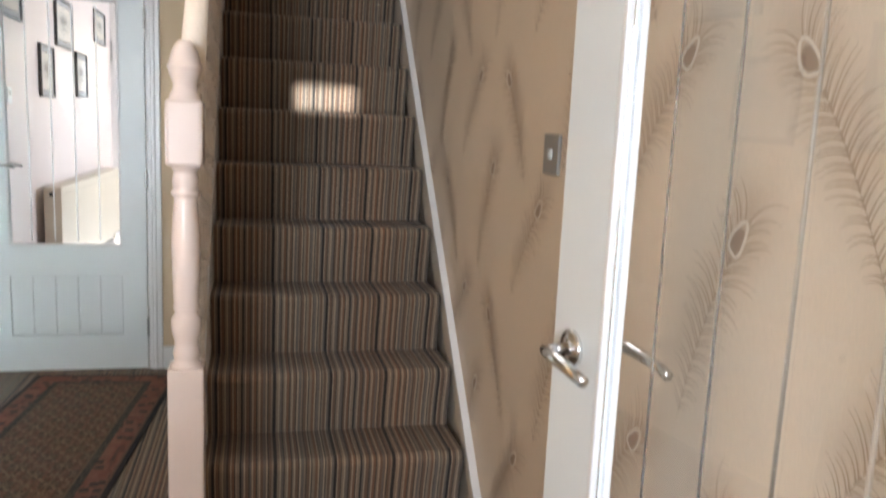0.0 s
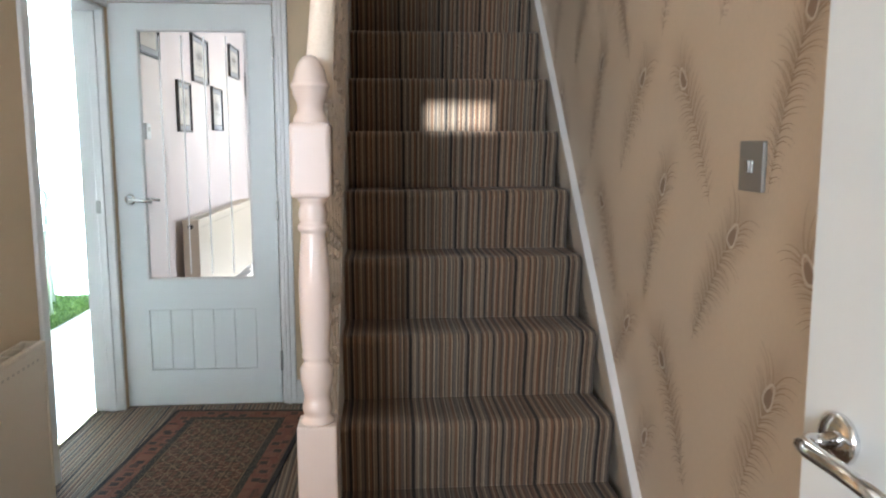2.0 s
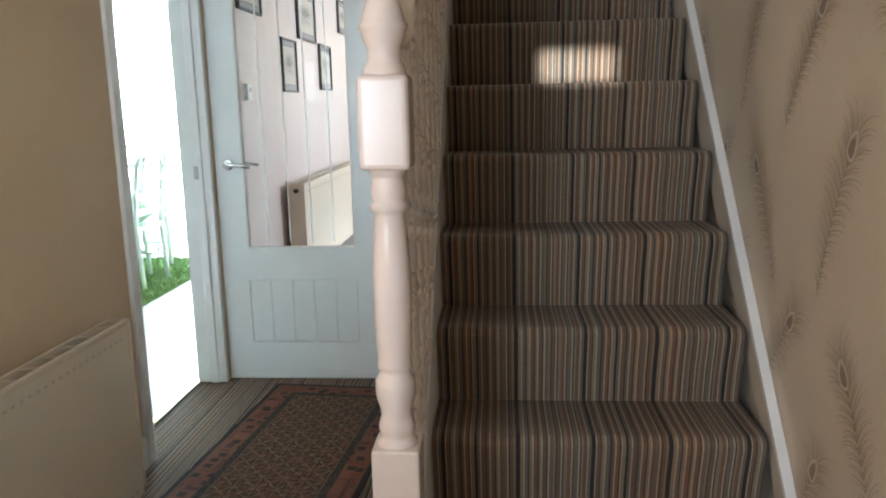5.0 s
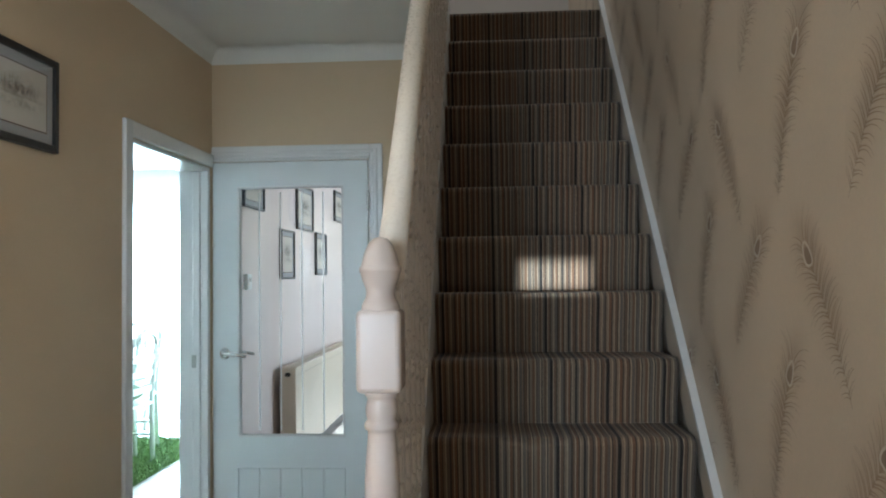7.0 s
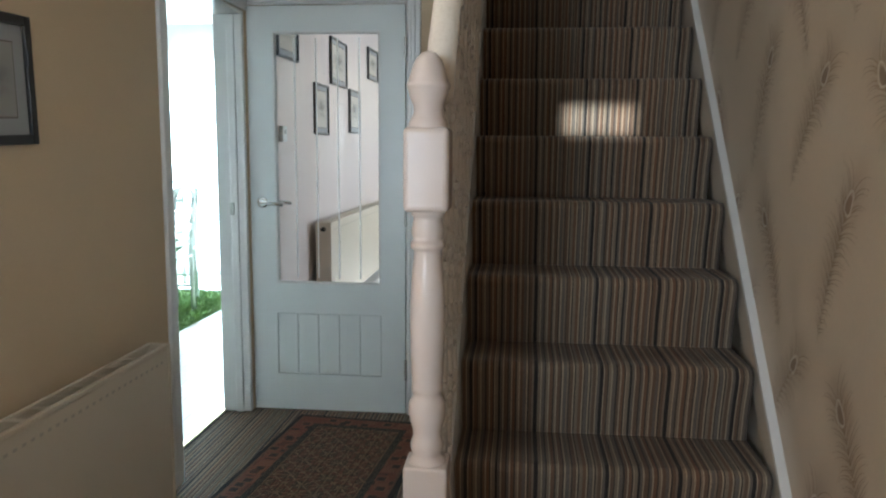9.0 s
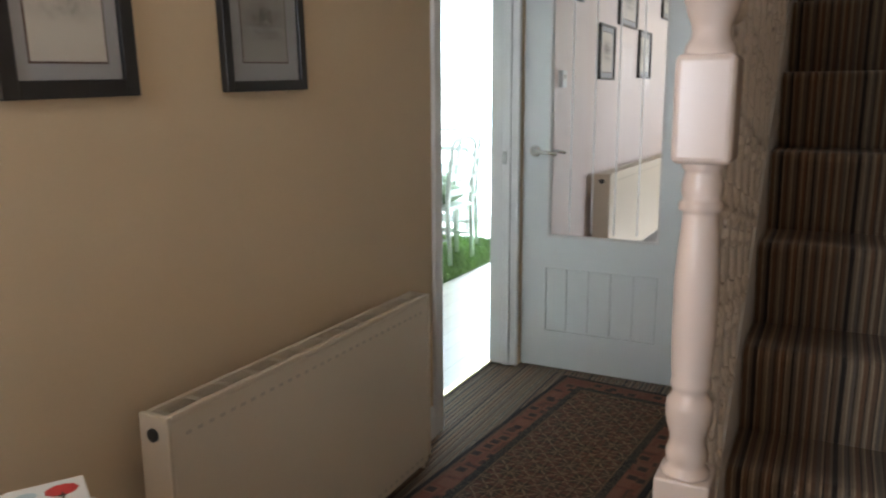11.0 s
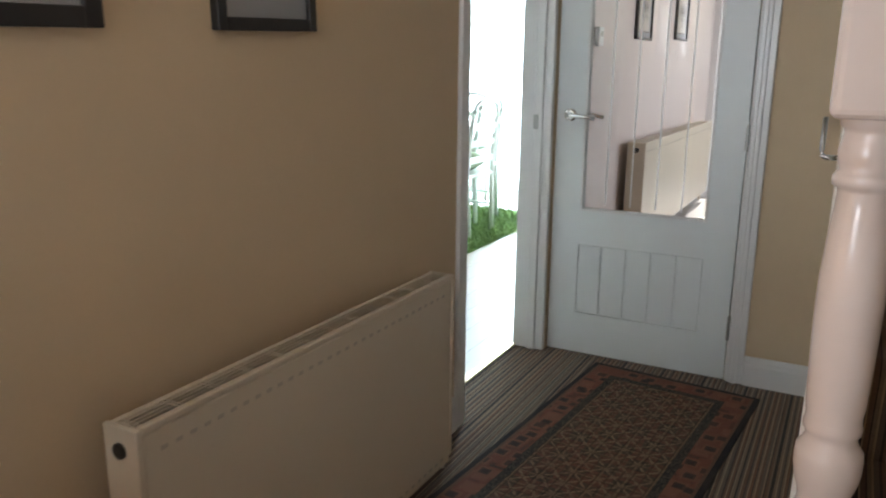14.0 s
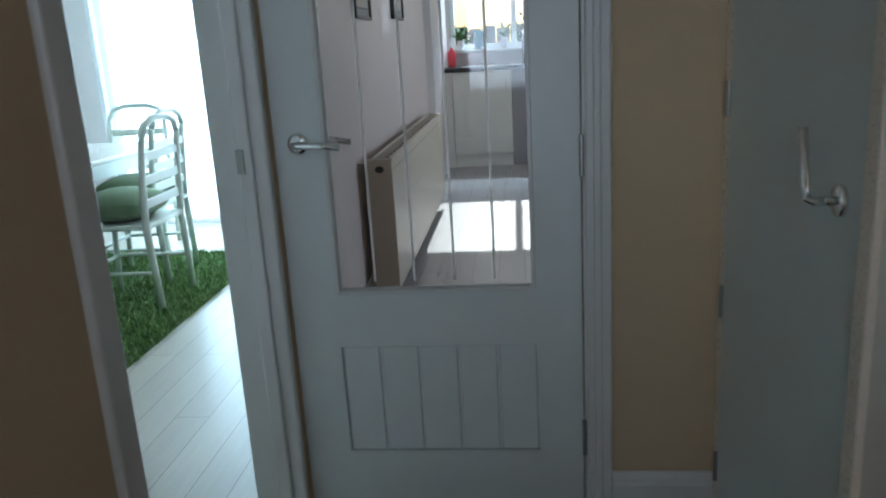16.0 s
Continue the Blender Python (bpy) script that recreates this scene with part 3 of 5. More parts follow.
fd.matrix_world = pose(0.330, 0.550, -0.034, 0, 0, -84)

# ---- stairs ----
stairs = thing("staircase", "straight flight of steps covered in striped brown and grey carpet", "stairs")
for n in range(1, NSTEP + 1):
    y, z = nose(n)
    zb = z - RISE
    r = 0.022
    yr = y + 0.016
    prof = [(yr + 0.018, zb), (yr + 0.014, zb + 0.03), (yr + 0.008, zb + 0.07), (yr + 0.001, zb + 0.10), (yr - 0.006, zb + 0.125), (yr - 0.012, z - 0.045), (yr - 0.0148, z - 0.034)]
    for a in np.linspace(-12, 90, 10):
        prof.append((y + r + -r * math.cos(radians(a)), z - r + r * math.sin(radians(a))))
    prof += [(y + GO + 0.034, z), (y + GO + 0.034, z - 0.03), (yr + 0.04, z - 0.05), (yr + 0.04, zb)]
    bm = prism(prof, "x", XL, XS)
    st = part("step", bm, M_CARPET, stairs, "carpeted step")
M_STR = M_GLOSS


def line_z(y, off):
    return (y - Y1) * RISE / GO + RISE + off


def sloped(y0, y1, lo, hi):
    return [(y0, max(0, line_z(y0, lo))), (y1, line_z(y1, lo)), (y1, line_z(y1, hi)), (y0, max(0.02, line_z(y0, hi)))]


YT = nose(NSTEP)[0]
# string face darker than its moulding: the shade on it is in the colour
part("wall_string", prism(sloped(Y1 - 0.16, YT + 0.1, -0.30, 0.004), "x", XR - 0.021, XR - 0.002), painted("shaded_string_gloss", (0.60, 0.51, 0.41), 0.4, 0.06, 0.05), stairs, "gloss wall string, toned darker for its shade")
part("string_moulding", prism(sloped(Y1 - 0.16, YT + 0.1, 0.004, 0.022), "x", XR - 0.024, XR - 0.002), M_GLOSS, stairs)
part("outer_string", prism(sloped(Y1 + 0.04, YT + 0.1, -0.30, 0.10), "x", XL - 0.034, XL - 0.002), M_GLOSS, stairs, "white gloss outer string")

NX, NY = -0.2655, 1.3895
nw = thing("newel_post", "turned newel post in pinkish white gloss with an acorn cap", "newel post", at=(NX, NY, -0.010))
hb = 0.0415
part("base_block", box((-hb, -hb, 0.011), (hb, hb, 0.725), 0.004), M_NEWEL, nw)
bm = bmesh.new()
add_lathe(bm, [(0.036, 0.722), (0.036, 0.730), (0.030, 0.737), (0.0285, 0.743), (0.0312, 0.750), (0.032, 0.760), (0.029, 0.770), (0.0267, 0.778), (0.028, 0.790), (0.033, 0.806), (0.0352, 0.820), (0.0352, 0.832), (0.0345, 0.843), (0.030, 0.849), (0.0267, 0.856), (0.0275, 0.863), (0.0300, 0.866), (0.0302, 0.872), (0.0290, 0.877), (0.0285, 0.884), (0.0300, 0.894), (0.032, 0.95), (0.033, 1.007), (0.0325, 1.04), (0.030, 1.08), (0.0267, 1.115), (0.0258, 1.130), (0.0265, 1.134), (0.032, 1.137), (0.0325, 1.145), (0.030, 1.150), (0.0265, 1.153), (0.029, 1.160), (0.0302, 1.172), (0.028, 1.182), (0.026, 1.190), (0.027, 1.195), (0.031, 1.198), (0.031, 1.204), (0.034, 1.212)], 32)
part("shaft", bm, M_NEWEL, nw, smooth=True)
part("upper_block", box((-hb, -hb, 1.205), (hb, hb, 1.357), 0.010, seg=3), M_NEWEL, nw)
bm = bmesh.new()
add_lathe(bm, [(0.036, 1.352), (0.036, 1.358), (0.035, 1.366), (0.032, 1.372), (0.028, 1.378), (0.0265, 1.388), (0.028, 1.398), (0.032, 1.406), (0.0355, 1.416), (0.0365, 1.424), (0.0395, 1.428), (0.0395, 1.434), (0.036, 1.438), (0.034, 1.446), (0.030, 1.462), (0.023, 1.478), (0.013, 1.489), (0.002, 1.492)], 32)
part("cap", bm, M_NEWEL, nw, smooth=True)

bal = thing("balustrade", "white painted balustrade with carved scroll panels under a rounded handrail", "balustrade")
bm = bmesh.new()
RZ = 1.385
sl = RISE / GO
add_tube(bm, [(NX + 0.014, NY + 0.02 + k * 0.5, RZ + (k * 0.5 + 0.02) * sl) for k in range(5)], 0.029, 18)
part("handrail", bm, M_RAIL, bal, "cream gloss rounded handrail", smooth=True)
bd = []
y = NY + hb
while y < YT + 0.02:
    y2 = y + 0.128
    bd.append(y)
    part("board", prism([(y + 0.0025, line_z(y + 0.0025, 0.08)), (y2 - 0.0025, line_z(y2, 0.08)), (y2 - 0.0025, RZ - 0.02 + (y2 - NY) * sl), (y + 0.0025, RZ - 0.02 + (y - NY) * sl)], "x", NX + 0.002, NX + 0.020), M_CARVE, bal)
    y = y2


def scroll_mesh(sgn):
    """One length of carved scroll: an undulating stem with curls and leaves."""
    bm = bmesh.new()
    n = 15
    add_tube(bm, [(0, 0.017 * math.sin(2 * math.pi * k / n), 0.16 * k / n) for k in range(n + 1)], 0.0055, 6)
    for c, (yy, zz, d) in enumerate(((0.012, 0.030, 1), (-0.012, 0.110, -1))):
        pts = [(0.002, yy + d * (-0.004 + 0.018 * math.cos(a) * (1 - a / 9)), zz + 0.020 * math.sin(a) * (1 - a / 9)) for a in np.linspace(0, 5.2, 12)]
        add_tube(bm, pts, [0.005 - 0.0002 * i for i in range(12)], 6)
    for yy, zz, ry in ((-0.020, 0.045, 30), (0.022, 0.125, -30), (0.0, 0.078, 0), (-0.018, 0.005, 60)):
        v = bmesh.ops.create_uvsphere(bm, u_segments=8, v_segments=6, radius=1)["verts"]
        bmesh.ops.transform(bm, verts=v, matrix=Matrix.Translation((0, yy, zz)) @ Matrix.Rotation(radians(ry), 4, "X") @ Matrix.Diagonal((0.006, 0.0075, 0.017, 1)))
    me = bpy.data.meshes.new("scroll")
    bm.to_mesh(me)
    bm.free()
    for p in me.polygons:
        p.use_smooth = True
    me.materials.append(M_CARVE)
    return me


SC = scroll_mesh(1)
for y in bd:
    yc = y + 0.064
    z0, z1 = line_z(yc, 0.12), RZ - 0.09 + (yc - NY) * sl
    k = 0
    while z0 + 0.16 * (k + 0.7) < z1:
        for xx in (NX + 0.001, NX + 0.021):
            o = new("scroll", SC)
            o.parent = bal
            o.location = (xx, yc, z0 + 0.16 * k)
        k += 1

# panelling and cupboard below the flight
XP = -0.305
part("wall_under_stairs", prism([(NY + hb + 0.01, 0), (2.80, 0), (2.80, min(HC, line_z(2.80, -0.02))), (NY + hb + 0.01, line_z(NY + hb + 0.01, -0.02))], "x", XP, XL - 0.036), M_CARVE, None, "white painted panelling under the stairs", **S)
part("wall_over_cupboard", prism([(2.80, 1.93), (YK, 1.93), (YK, HC), (3.25, HC), (2.80, min(HC, line_z(2.80, -0.02)))], "x", XP, XL - 0.036), M_GLOSS, None, "white painted panel over the cupboard", **S)
part("door_lining_cupboard", boxes([((XP - 0.012, 2.795, 0), (XL - 0.036, 2.84, 1.93)), ((XP, 3.566, 0), (XL - 0.036, YK, 1.93))], 0.004), M_RAIL, None, "cream gloss post beside the cupboard", **S)
cd = thing("cupboard_door", "plain white flush cupboard door under the stairs, chrome lever", "door", at=(XP - 0.004, 2.842, 0))
# door white lowered in tone to carry the shade on this side
part("leaf", box((0, 0, 0.01), (0.035, 0.722, 1.92), 0.003), painted("shaded_door_paint", (0.62, 0.645, 0.61), 0.4, 0.03, 0.06), cd)
hd = new("lever_handle")
hd.parent = cd
hd.location = (0, 0.082, 1.0)
tagged(hd, "chrome lever turned upwards")
bm = bmesh.new()
add_lathe(bm, [(0.025, 0), (0.026, 0.004), (0.024, 0.008), (0.011, 0.010)], 24, pose(0, 0, 0, 0, -90, 0))
part("rose", bm, M_CHROME, hd, smooth=True)
bm = bmesh.new()
add_tube(bm, [(-0.008, 0, 0), (-0.04, 0, 0), (-0.050, 0.002, 0.006), (-0.052, 0.008, 0.02), (-0.052, 0.03, 0.11)], 0.0075, 12)
part("lever", bm, M_CHROME, hd, smooth=True)
for hz in (0.17, 0.62, 1.11, 1.7):
    bm = bmesh.new()
    add_tube(bm, [(-0.003, 0.726, hz - 0.04), (-0.003, 0.726, hz + 0.04)], 0.006, 10)
    part("hinge", bm, M_STEEL, cd)

# ---- hall things ----
def rug_material():
    m = Mat("oriental_rug", (0.2, 0.08, 0.05), 0.95)
    x, y, _ = m.xyz(m.local())[:3]
    wob = m.math("MULTIPLY", m.math("SUBTRACT", m.noise(34, vec=m.local(), detail=2), 0.5), 0.014)
    ax = m.math("SUBTRACT", 0.335, m.math("ABSOLUTE", x))
    ay = m.math("SUBTRACT", 0.95, m.math("ABSOLUTE", y))
    e = m.math("MINIMUM", ax, ay)
    gx = m.math("SUBTRACT", m.math("FRACT", m.math("MULTIPLY", m.math("ADD", x, wob), 13.0)), 0.5)
    gy = m.math("SUBTRACT", m.math("FRACT", m.math("MULTIPLY", m.math("ADD", y, wob), 13.0)), 0.5)
    star = m.math("ABSOLUTE", m.math("SUBTRACT", m.math("ABSOLUTE", gx), m.math("ABSOLUTE", gy)))
    plus = m.math("MINIMUM", m.math("ABSOLUTE", gx), m.math("ABSOLUTE", gy))
    fx = m.math("ABSOLUTE", m.math("SUBTRACT", m.math("FRACT", m.math("MULTIPLY", x, 32.0)), 0.5))
    fy = m.math("ABSOLUTE", m.math("SUBTRACT", m.math("FRACT", m.math("MULTIPLY", y, 32.0)), 0.5))
    fine = m.math("MAXIMUM", fx, fy)
    cell = m.math("ADD", m.math("FLOOR", m.math("MULTIPLY", m.math("ADD", x, wob), 13.0)), m.math("FLOOR", m.math("MULTIPLY", y, 13.0)))
    odd = m.math("MODULO", m.math("ABSOLUTE", cell), 2.0)
    edge = m.math("MAXIMUM", m.math("ABSOLUTE", gx), m.math("ABSOLUTE", gy))
    ground = m.mix(odd, (0.135, 0.056, 0.032), (0.072, 0.047, 0.029))
    ground = m.mix(m.math("GREATER_THAN", edge, 0.45), ground, (0.15, 0.058, 0.034))
    c = m.mix(m.math("MULTIPLY", m.math("LESS_THAN", star, 0.075), m.ramp(m.noise(90, vec=m.local(), detail=1), [(0.36, 0.35), (0.5, 1.0)])), ground, (0.25, 0.165, 0.092))
    c = m.mix(m.math("LESS_THAN", plus, 0.05), c, (0.19, 0.12, 0.065))
    c = m.mix(m.math("GREATER_THAN", fine, 0.43), c, m.mix(1.0, c, (0.45, 0.42, 0.40), "MULTIPLY"))
    bx = m.node("ShaderNodeTexVoronoi", Vector=m.local(), Scale=17.0, Randomness=0.75)
    bx.distance = "CHEBYCHEV"
    b = m.ramp(bx.outputs["Distance"], [(0.0, (0.040, 0.024, 0.020)), (0.20, (0.075, 0.036, 0.026)), (0.30, (0.22, 0.090, 0.050)), (0.44, (0.19, 0.064, 0.037)), (0.56, (0.13, 0.048, 0.030)), (0.66, (0.050, 0.030, 0.024))], "CONSTANT")
    sp = m.ramp(m.noise(120, vec=m.local(), detail=1), [(0.45, (0.024, 0.020, 0.017)), (0.55, (0.085, 0.065, 0.048))], "CONSTANT")
    c = m.mix(m.math("LESS_THAN", e, 0.138), c, sp)
    c = m.mix(m.math("LESS_THAN", e, 0.108), c, b)
    c = m.mix(m.math("LESS_THAN", e, 0.030), c, (0.15, 0.075, 0.045))
    c = m.mix(m.math("LESS_THAN", e, 0.020), c, (0.012, 0.012, 0.014))
    pile = m.noise(500, vec=m.local(), detail=1)
    wear = m.noise(7, vec=m.local())
    c = m.mix(0.7, c, m.mix(1.0, c, m.ramp(pile, [(0.25, 0.3), (0.75, 1.5)]), "MULTIPLY"))
    m.set("Base Color", m.mix(m.ramp(wear, [(0.4, 0.0), (0.8, 0.3)]), c, (0.12, 0.08, 0.055)))
    m.bump(pile, 0.6, 0.003)
    return m.m


RL = 1.90
rug = part("hall_rug", box((-0.335, -RL / 2, 0), (0.335, RL / 2, 0.010), 0.003), rug_material(), None, "worn brown and brick red oriental runner on the striped hall carpet", category="rug")
ra = -5.0
c0 = Vector((-1.149, 3.540, 0.001))
rug.matrix_world = Matrix.Translation(c0) @ pose(0, 0, 0, 0, 0, ra) @ Matrix.Translation((0.335, -RL / 2, 0))


# darker enamel: the shade inside the pressed dents, given as colour
M_DENT_SHADE = painted("dent_shade_enamel", (0.50, 0.43, 0.345), 0.5, 0.02, 0.02)
# near-black, so the gaps of the grille look shaded
M_INNER_SHADE = painted("radiator_inner_shade", (0.03, 0.027, 0.024), 0.7)


def radiator(name, label, x, y0, y1, z0, z1, category="radiator"):
    r = thing(name, label, category, at=(x, y0, z0))
    L, H = y1 - y0, z1 - z0
    part("front_panel", box((0.085, 0.012, 0.0), (0.100, L - 0.012, H - 0.012), 0.006), M_RAD, r)
    part("back_panel", box((0.018, 0.012, 0.0), (0.032, L - 0.012, H - 0.012), 0.005), M_RAD, r)
    for a in (0.0, L - 0.012):
        part("side_panel", box((0.020, a, 0.02), (0.102, a + 0.012, H - 0.002), 0.003), M_RAD, r)
    bm = bmesh.new()
    add_box(bm, (0.030, 0.01, H - 0.012), (0.042, L - 0.01, H), 0.002)
    add_box(bm, (0.088, 0.01, H - 0.012), (0.104, L - 0.01, H + 0.001), 0.003)
    for k in range(3):
        add_box(bm, (0.0515 + 0.0115 * k, 0.012, H - 0.003), (0.0540 + 0.0115 * k, L - 0.012, H - 0.001))
    nb = int(L / 0.095)
    for k in range(nb + 1):
        yy = 0.012 + (L - 0.036) * k / nb
        add_box(bm, (0.042, yy, H - 0.003), (0.088, yy + 0.003, H - 0.0012))
        add_box(bm, (0.042, yy + 0.010, H - 0.003), (0.088, yy + 0.013, H - 0.0012))
    part("top_grille", bm, M_RAD, r)
    # thin raised marks whose dark colour stands for the dents' shade
    bm = bmesh.new()
    k = 0
    while 0.05 + 0.034 * k < L - 0.04:
        yy = 0.05 + 0.034 * k
        for za in (0.022, H - 0.058):
            add_box(bm, (0.0985, yy, za), (0.1006, yy + 0.016, za + 0.009), 0.0008)
        k += 1
    part("embossing", bm, M_DENT_SHADE, r, "darker marks painted as the shade in shallow pressed dents", kind="stuff")
    # solid block in place of fins; its black is the shade inside
    part("convector_shade", box((0.034, 0.014, 0.03), (0.084, L - 0.014, H - 0.045)), M_INNER_SHADE, r, "near-black block holding the shade between the radiator panels")
    bm = bmesh.new()
    add_lathe(bm, [(0.015, 0), (0.015, 0.004), (0.010, 0.006)], 16, Matrix.Translation((0.060, 0.0, H - 0.045)) @ pose(0, 0, 0, 90, 0, 0))
    part("plug", bm, M_DARK, r)
    bm = bmesh.new()
    add_tube(bm, [(0.060, 0.03, 0.03), (0.060, 0.03, -0.03), (0.050, 0.03, -z0 + 0.003)], 0.0075, 10)
    add_tube(bm, [(0.060, L + 0.01, 0.04), (0.060, L + 0.025, 0.03), (0.055, L + 0.025, -z0 + 0.003)], 0.0075, 10)
    part("pipe", bm, M_RAD, r)
    return r


radiator("hall_radiator", "white panel radiator on the cream hall wall", XW + 0.042, 1.279, 2.420, 0.055, 0.652)

# framed pictures
def sketch(name, seed, w, h, kind):
    """A faint pencil drawing on cream paper."""
    m = Mat(name, (0.6, 0.55, 0.47), 0.9)
    x, y, z = m.xyz(m.local())[:3]
    n1 = m.noise(16 + seed, vec=m.local(), detail=6, stretch=(1, 0.8, 1.9), rough=0.65)
    n2 = m.noise(150, vec=m.local(), detail=3, stretch=(1, 1.0, 0.35))
    total = None
    for cz, ry, rz_, wgt in ((0.10, 0.36, 0.17, 1.0), (-0.14, 0.42, 0.10, 0.55), (-0.02, 0.46, 0.05, 0.8)):
        d = m.math("ADD", m.math("POWER", m.math("DIVIDE", y, w * ry), 2.0), m.math("POWER", m.math("DIVIDE", m.math("SUBTRACT", z, cz * h), h * rz_), 2.0))
        g = m.math("MULTIPLY", m.math("EXPONENT", m.math("MULTIPLY", d, -1.1)), wgt)
        total = g if total is None else m.math("MAXIMUM", total, g)
    msk = m.math("MULTIPLY", total, m.ramp(n1, [(0.34, 0.1), (0.52, 1.0)]))
    msk = m.math("MULTIPLY", msk, m.ramp(n2, [(0.35, 0.45), (0.6, 1.0)]))
    m.set("Base Color", m.mix(m.math("MULTIPLY", msk, 0.98), (0.60, 0.54, 0.46) if kind else (0.34, 0.31, 0.27), (0.07, 0.055, 0.045)))
    return m.m


def picture(x, y0, y1, z0, z1, fw, mat_w, seed, label, light=True, glazed=True, art="drawing"):
    w, h = y1 - y0, z1 - z0
    p = thing("framed_picture", label, "picture", at=(x, (y0 + y1) / 2, (z0 + z1) / 2))
    bm = bmesh.new()
    for lo, hi in (((0, -w / 2, -h / 2), (0.022, -w / 2 + fw, h / 2)), ((0, w / 2 - fw, -h / 2), (0.022, w / 2, h / 2)), ((0, -w / 2 + fw, -h / 2), (0.022, w / 2 - fw, -h / 2 + fw)), ((0, -w / 2 + fw, h / 2 - fw), (0.022, w / 2 - fw, h / 2))):
        add_box(bm, lo, hi, 0.003)
    part("frame", bm, M_BLACKF, p)
    a, b = w / 2 - fw, h / 2 - fw
    part("mount", box((0.002, -a, -b), (0.010, a, b)), M_MOUNT, p)
    bm = bmesh.new()
    c, d = a - mat_w, b - mat_w
    part("paper_edge", box((0.010, -c - 0.004, -d - 0.004), (0.0108, c + 0.004, d + 0.004)), M_BROWNL, p)
    part(art, box((0.0108, -c, -d), (0.0114, c, d)), sketch("pencil_sketch", seed, c * 2, d * 2, light), p)
    if glazed:
        gl = part("glass", box((0.0145, -a, -b), (0.0165, a, b)), M_GLASS, p)
        gl.visible_shadow = False
    return p


M_BROWNL = painted("brown_line", (0.10, 0.05, 0.035), 0.7)
def pencil(p, lines, w=0.0012):
    vs, fs = [], []
    for pts in lines:
        stroke(vs, fs, pts, w, w * 0.6, 0.0118)
    me = bpy.data.meshes.new("pencil_line")
    me.from_pydata(vs, [], fs)
    me.materials.append(M_PENCIL)
    o = new("pencil_line", me)
    o.parent = p
    tagged(o, "pencil lines of the drawing", kind="stuff")


M_PENCIL = painted("pencil_grey", (0.20, 0.16, 0.13), 0.8, 0.2)
rq = random.Random(5)
pic1 = picture(XW, 1.083, 1.384, 1.292, 1.716, 0.034, 0.034, 1, "black framed pencil drawing with a grey mount, cream wall")
pic1.rotation_euler.x = radians(1.8)
pencil(pic1, [[(y, 0.045 + rq.uniform(-0.03, 0.02)), (y + rq.uniform(-0.003, 0.003), 0.0 + rq.uniform(-0.01, 0.01))] for y in np.linspace(-0.045, 0.040, 9)], 0.0014)
pic2 = picture(XW, 1.645, 1.955, 1.309, 1.640, 0.026, 0.046, 3, "black framed drawing of a sailing boat with a grey mount", False)
pic2.rotation_euler.x = radians(1.8)
pencil(pic2, [[(0.0, 0.10), (0.0, -0.02)], [(0.0, 0.10), (0.030, 0.0), (0.034, -0.012)], [(0.0, 0.09), (-0.026, -0.01)], [(-0.04, -0.02), (0.0, -0.026), (0.045, -0.02)], [(-0.035, -0.022), (-0.02, -0.036), (0.03, -0.036), (0.042, -0.021)]], 0.0016)
pic3 = picture(XW, 1.86, 2.256, 1.80, 2.085, 0.022, 0.034, 5, "black framed pencil drawing of a ruin high on the cream wall")
pencil(pic3, [[(y, 0.040 + rq.uniform(-0.02, 0.015)), (y, 0.0 + rq.uniform(-0.01, 0.01))] for y in np.linspace(-0.06, 0.08, 13)], 0.0014)

# light switch
sw = thing("light_switch", "brushed steel light switch plate on the feather wallpaper", "switch", at=(XR - 0.001, 1.060, 1.264))
part("plate", box((-0.008, -0.042, -0.043), (0, 0.042, 0.043), 0.002), M_PLATE, sw)
for k in (-1, 1):
    part("rocker", box((-0.0115, k * 0.006 - 0.0055, -0.011), (-0.008, k * 0.006 + 0.0055, 0.011), 0.002), M_STEEL, sw)

# side table with its lamp and box
TX, TY, TZ = -1.0, 0.68, 0.712
tb = thing("side_table", "small round white side table in the hall", "table", at=(TX, TY, 0))
bm = bmesh.new()
add_lathe(bm, [(0.235, TZ - 0.024), (0.250, TZ - 0.018), (0.252, TZ - 0.006), (0.246, TZ)], 48)
part("tabletop", bm, M_WHITEPL, tb)
bm = bmesh.new()
add_lathe(bm, [(0.03, 0.06), (0.028, 0.25), (0.035, 0.40), (0.022, 0.5), (0.03, 0.66), (0.06, TZ - 0.025)], 20)
part("pedestal", bm, M_WHITEPL, tb, smooth=True)
for a in (30, 150, 270):
    bm = bmesh.new()
    c, s = math.cos(radians(a)), math.sin(radians(a))
    add_tube(bm, [(0.0, 0.0, 0.14), (0.10 * c, 0.10 * s, 0.09), (0.2 * c, 0.2 * s, 0.016)], [0.02, 0.018, 0.014], 10)
    part("foot", bm, M_WHITEPL, tb, smooth=True)

M_BRONZE = Mat("dark_bronze", (0.10, 0.075, 0.05), 0.4, 0.7)
M_BRONZE.set("Base Color", M_BRONZE.mix(M_BRONZE.noise(40), (0.06, 0.04, 0.03), (0.17, 0.125, 0.075)))
M_BRONZE = M_BRONZE.m

# never in view: a glazed door added so the hall fill can enter
fdo = thing("unseen_front_door", "unseen front door with frosted glass, added to let fill light in", "door", at=(-1.25, YF - 0.07, 0))
part("frame", boxes([((0.002, 0, 0.005), (0.11, 0.05, 1.998)), ((0.67, 0, 0.005), (0.778, 0.05, 1.998)), ((0.11, 0, 0.005), (0.67, 0.05, 0.95)), ((0.11, 0, 1.88), (0.67, 0.05, 1.998))]), M_DOOR, fdo)
fg = part("pane", box((0.11, 0.02, 0.95), (0.67, 0.03, 1.88)), glass("frosted_glass", 0.4), fdo, "frosted glass panel")
fg.visible_shadow = False

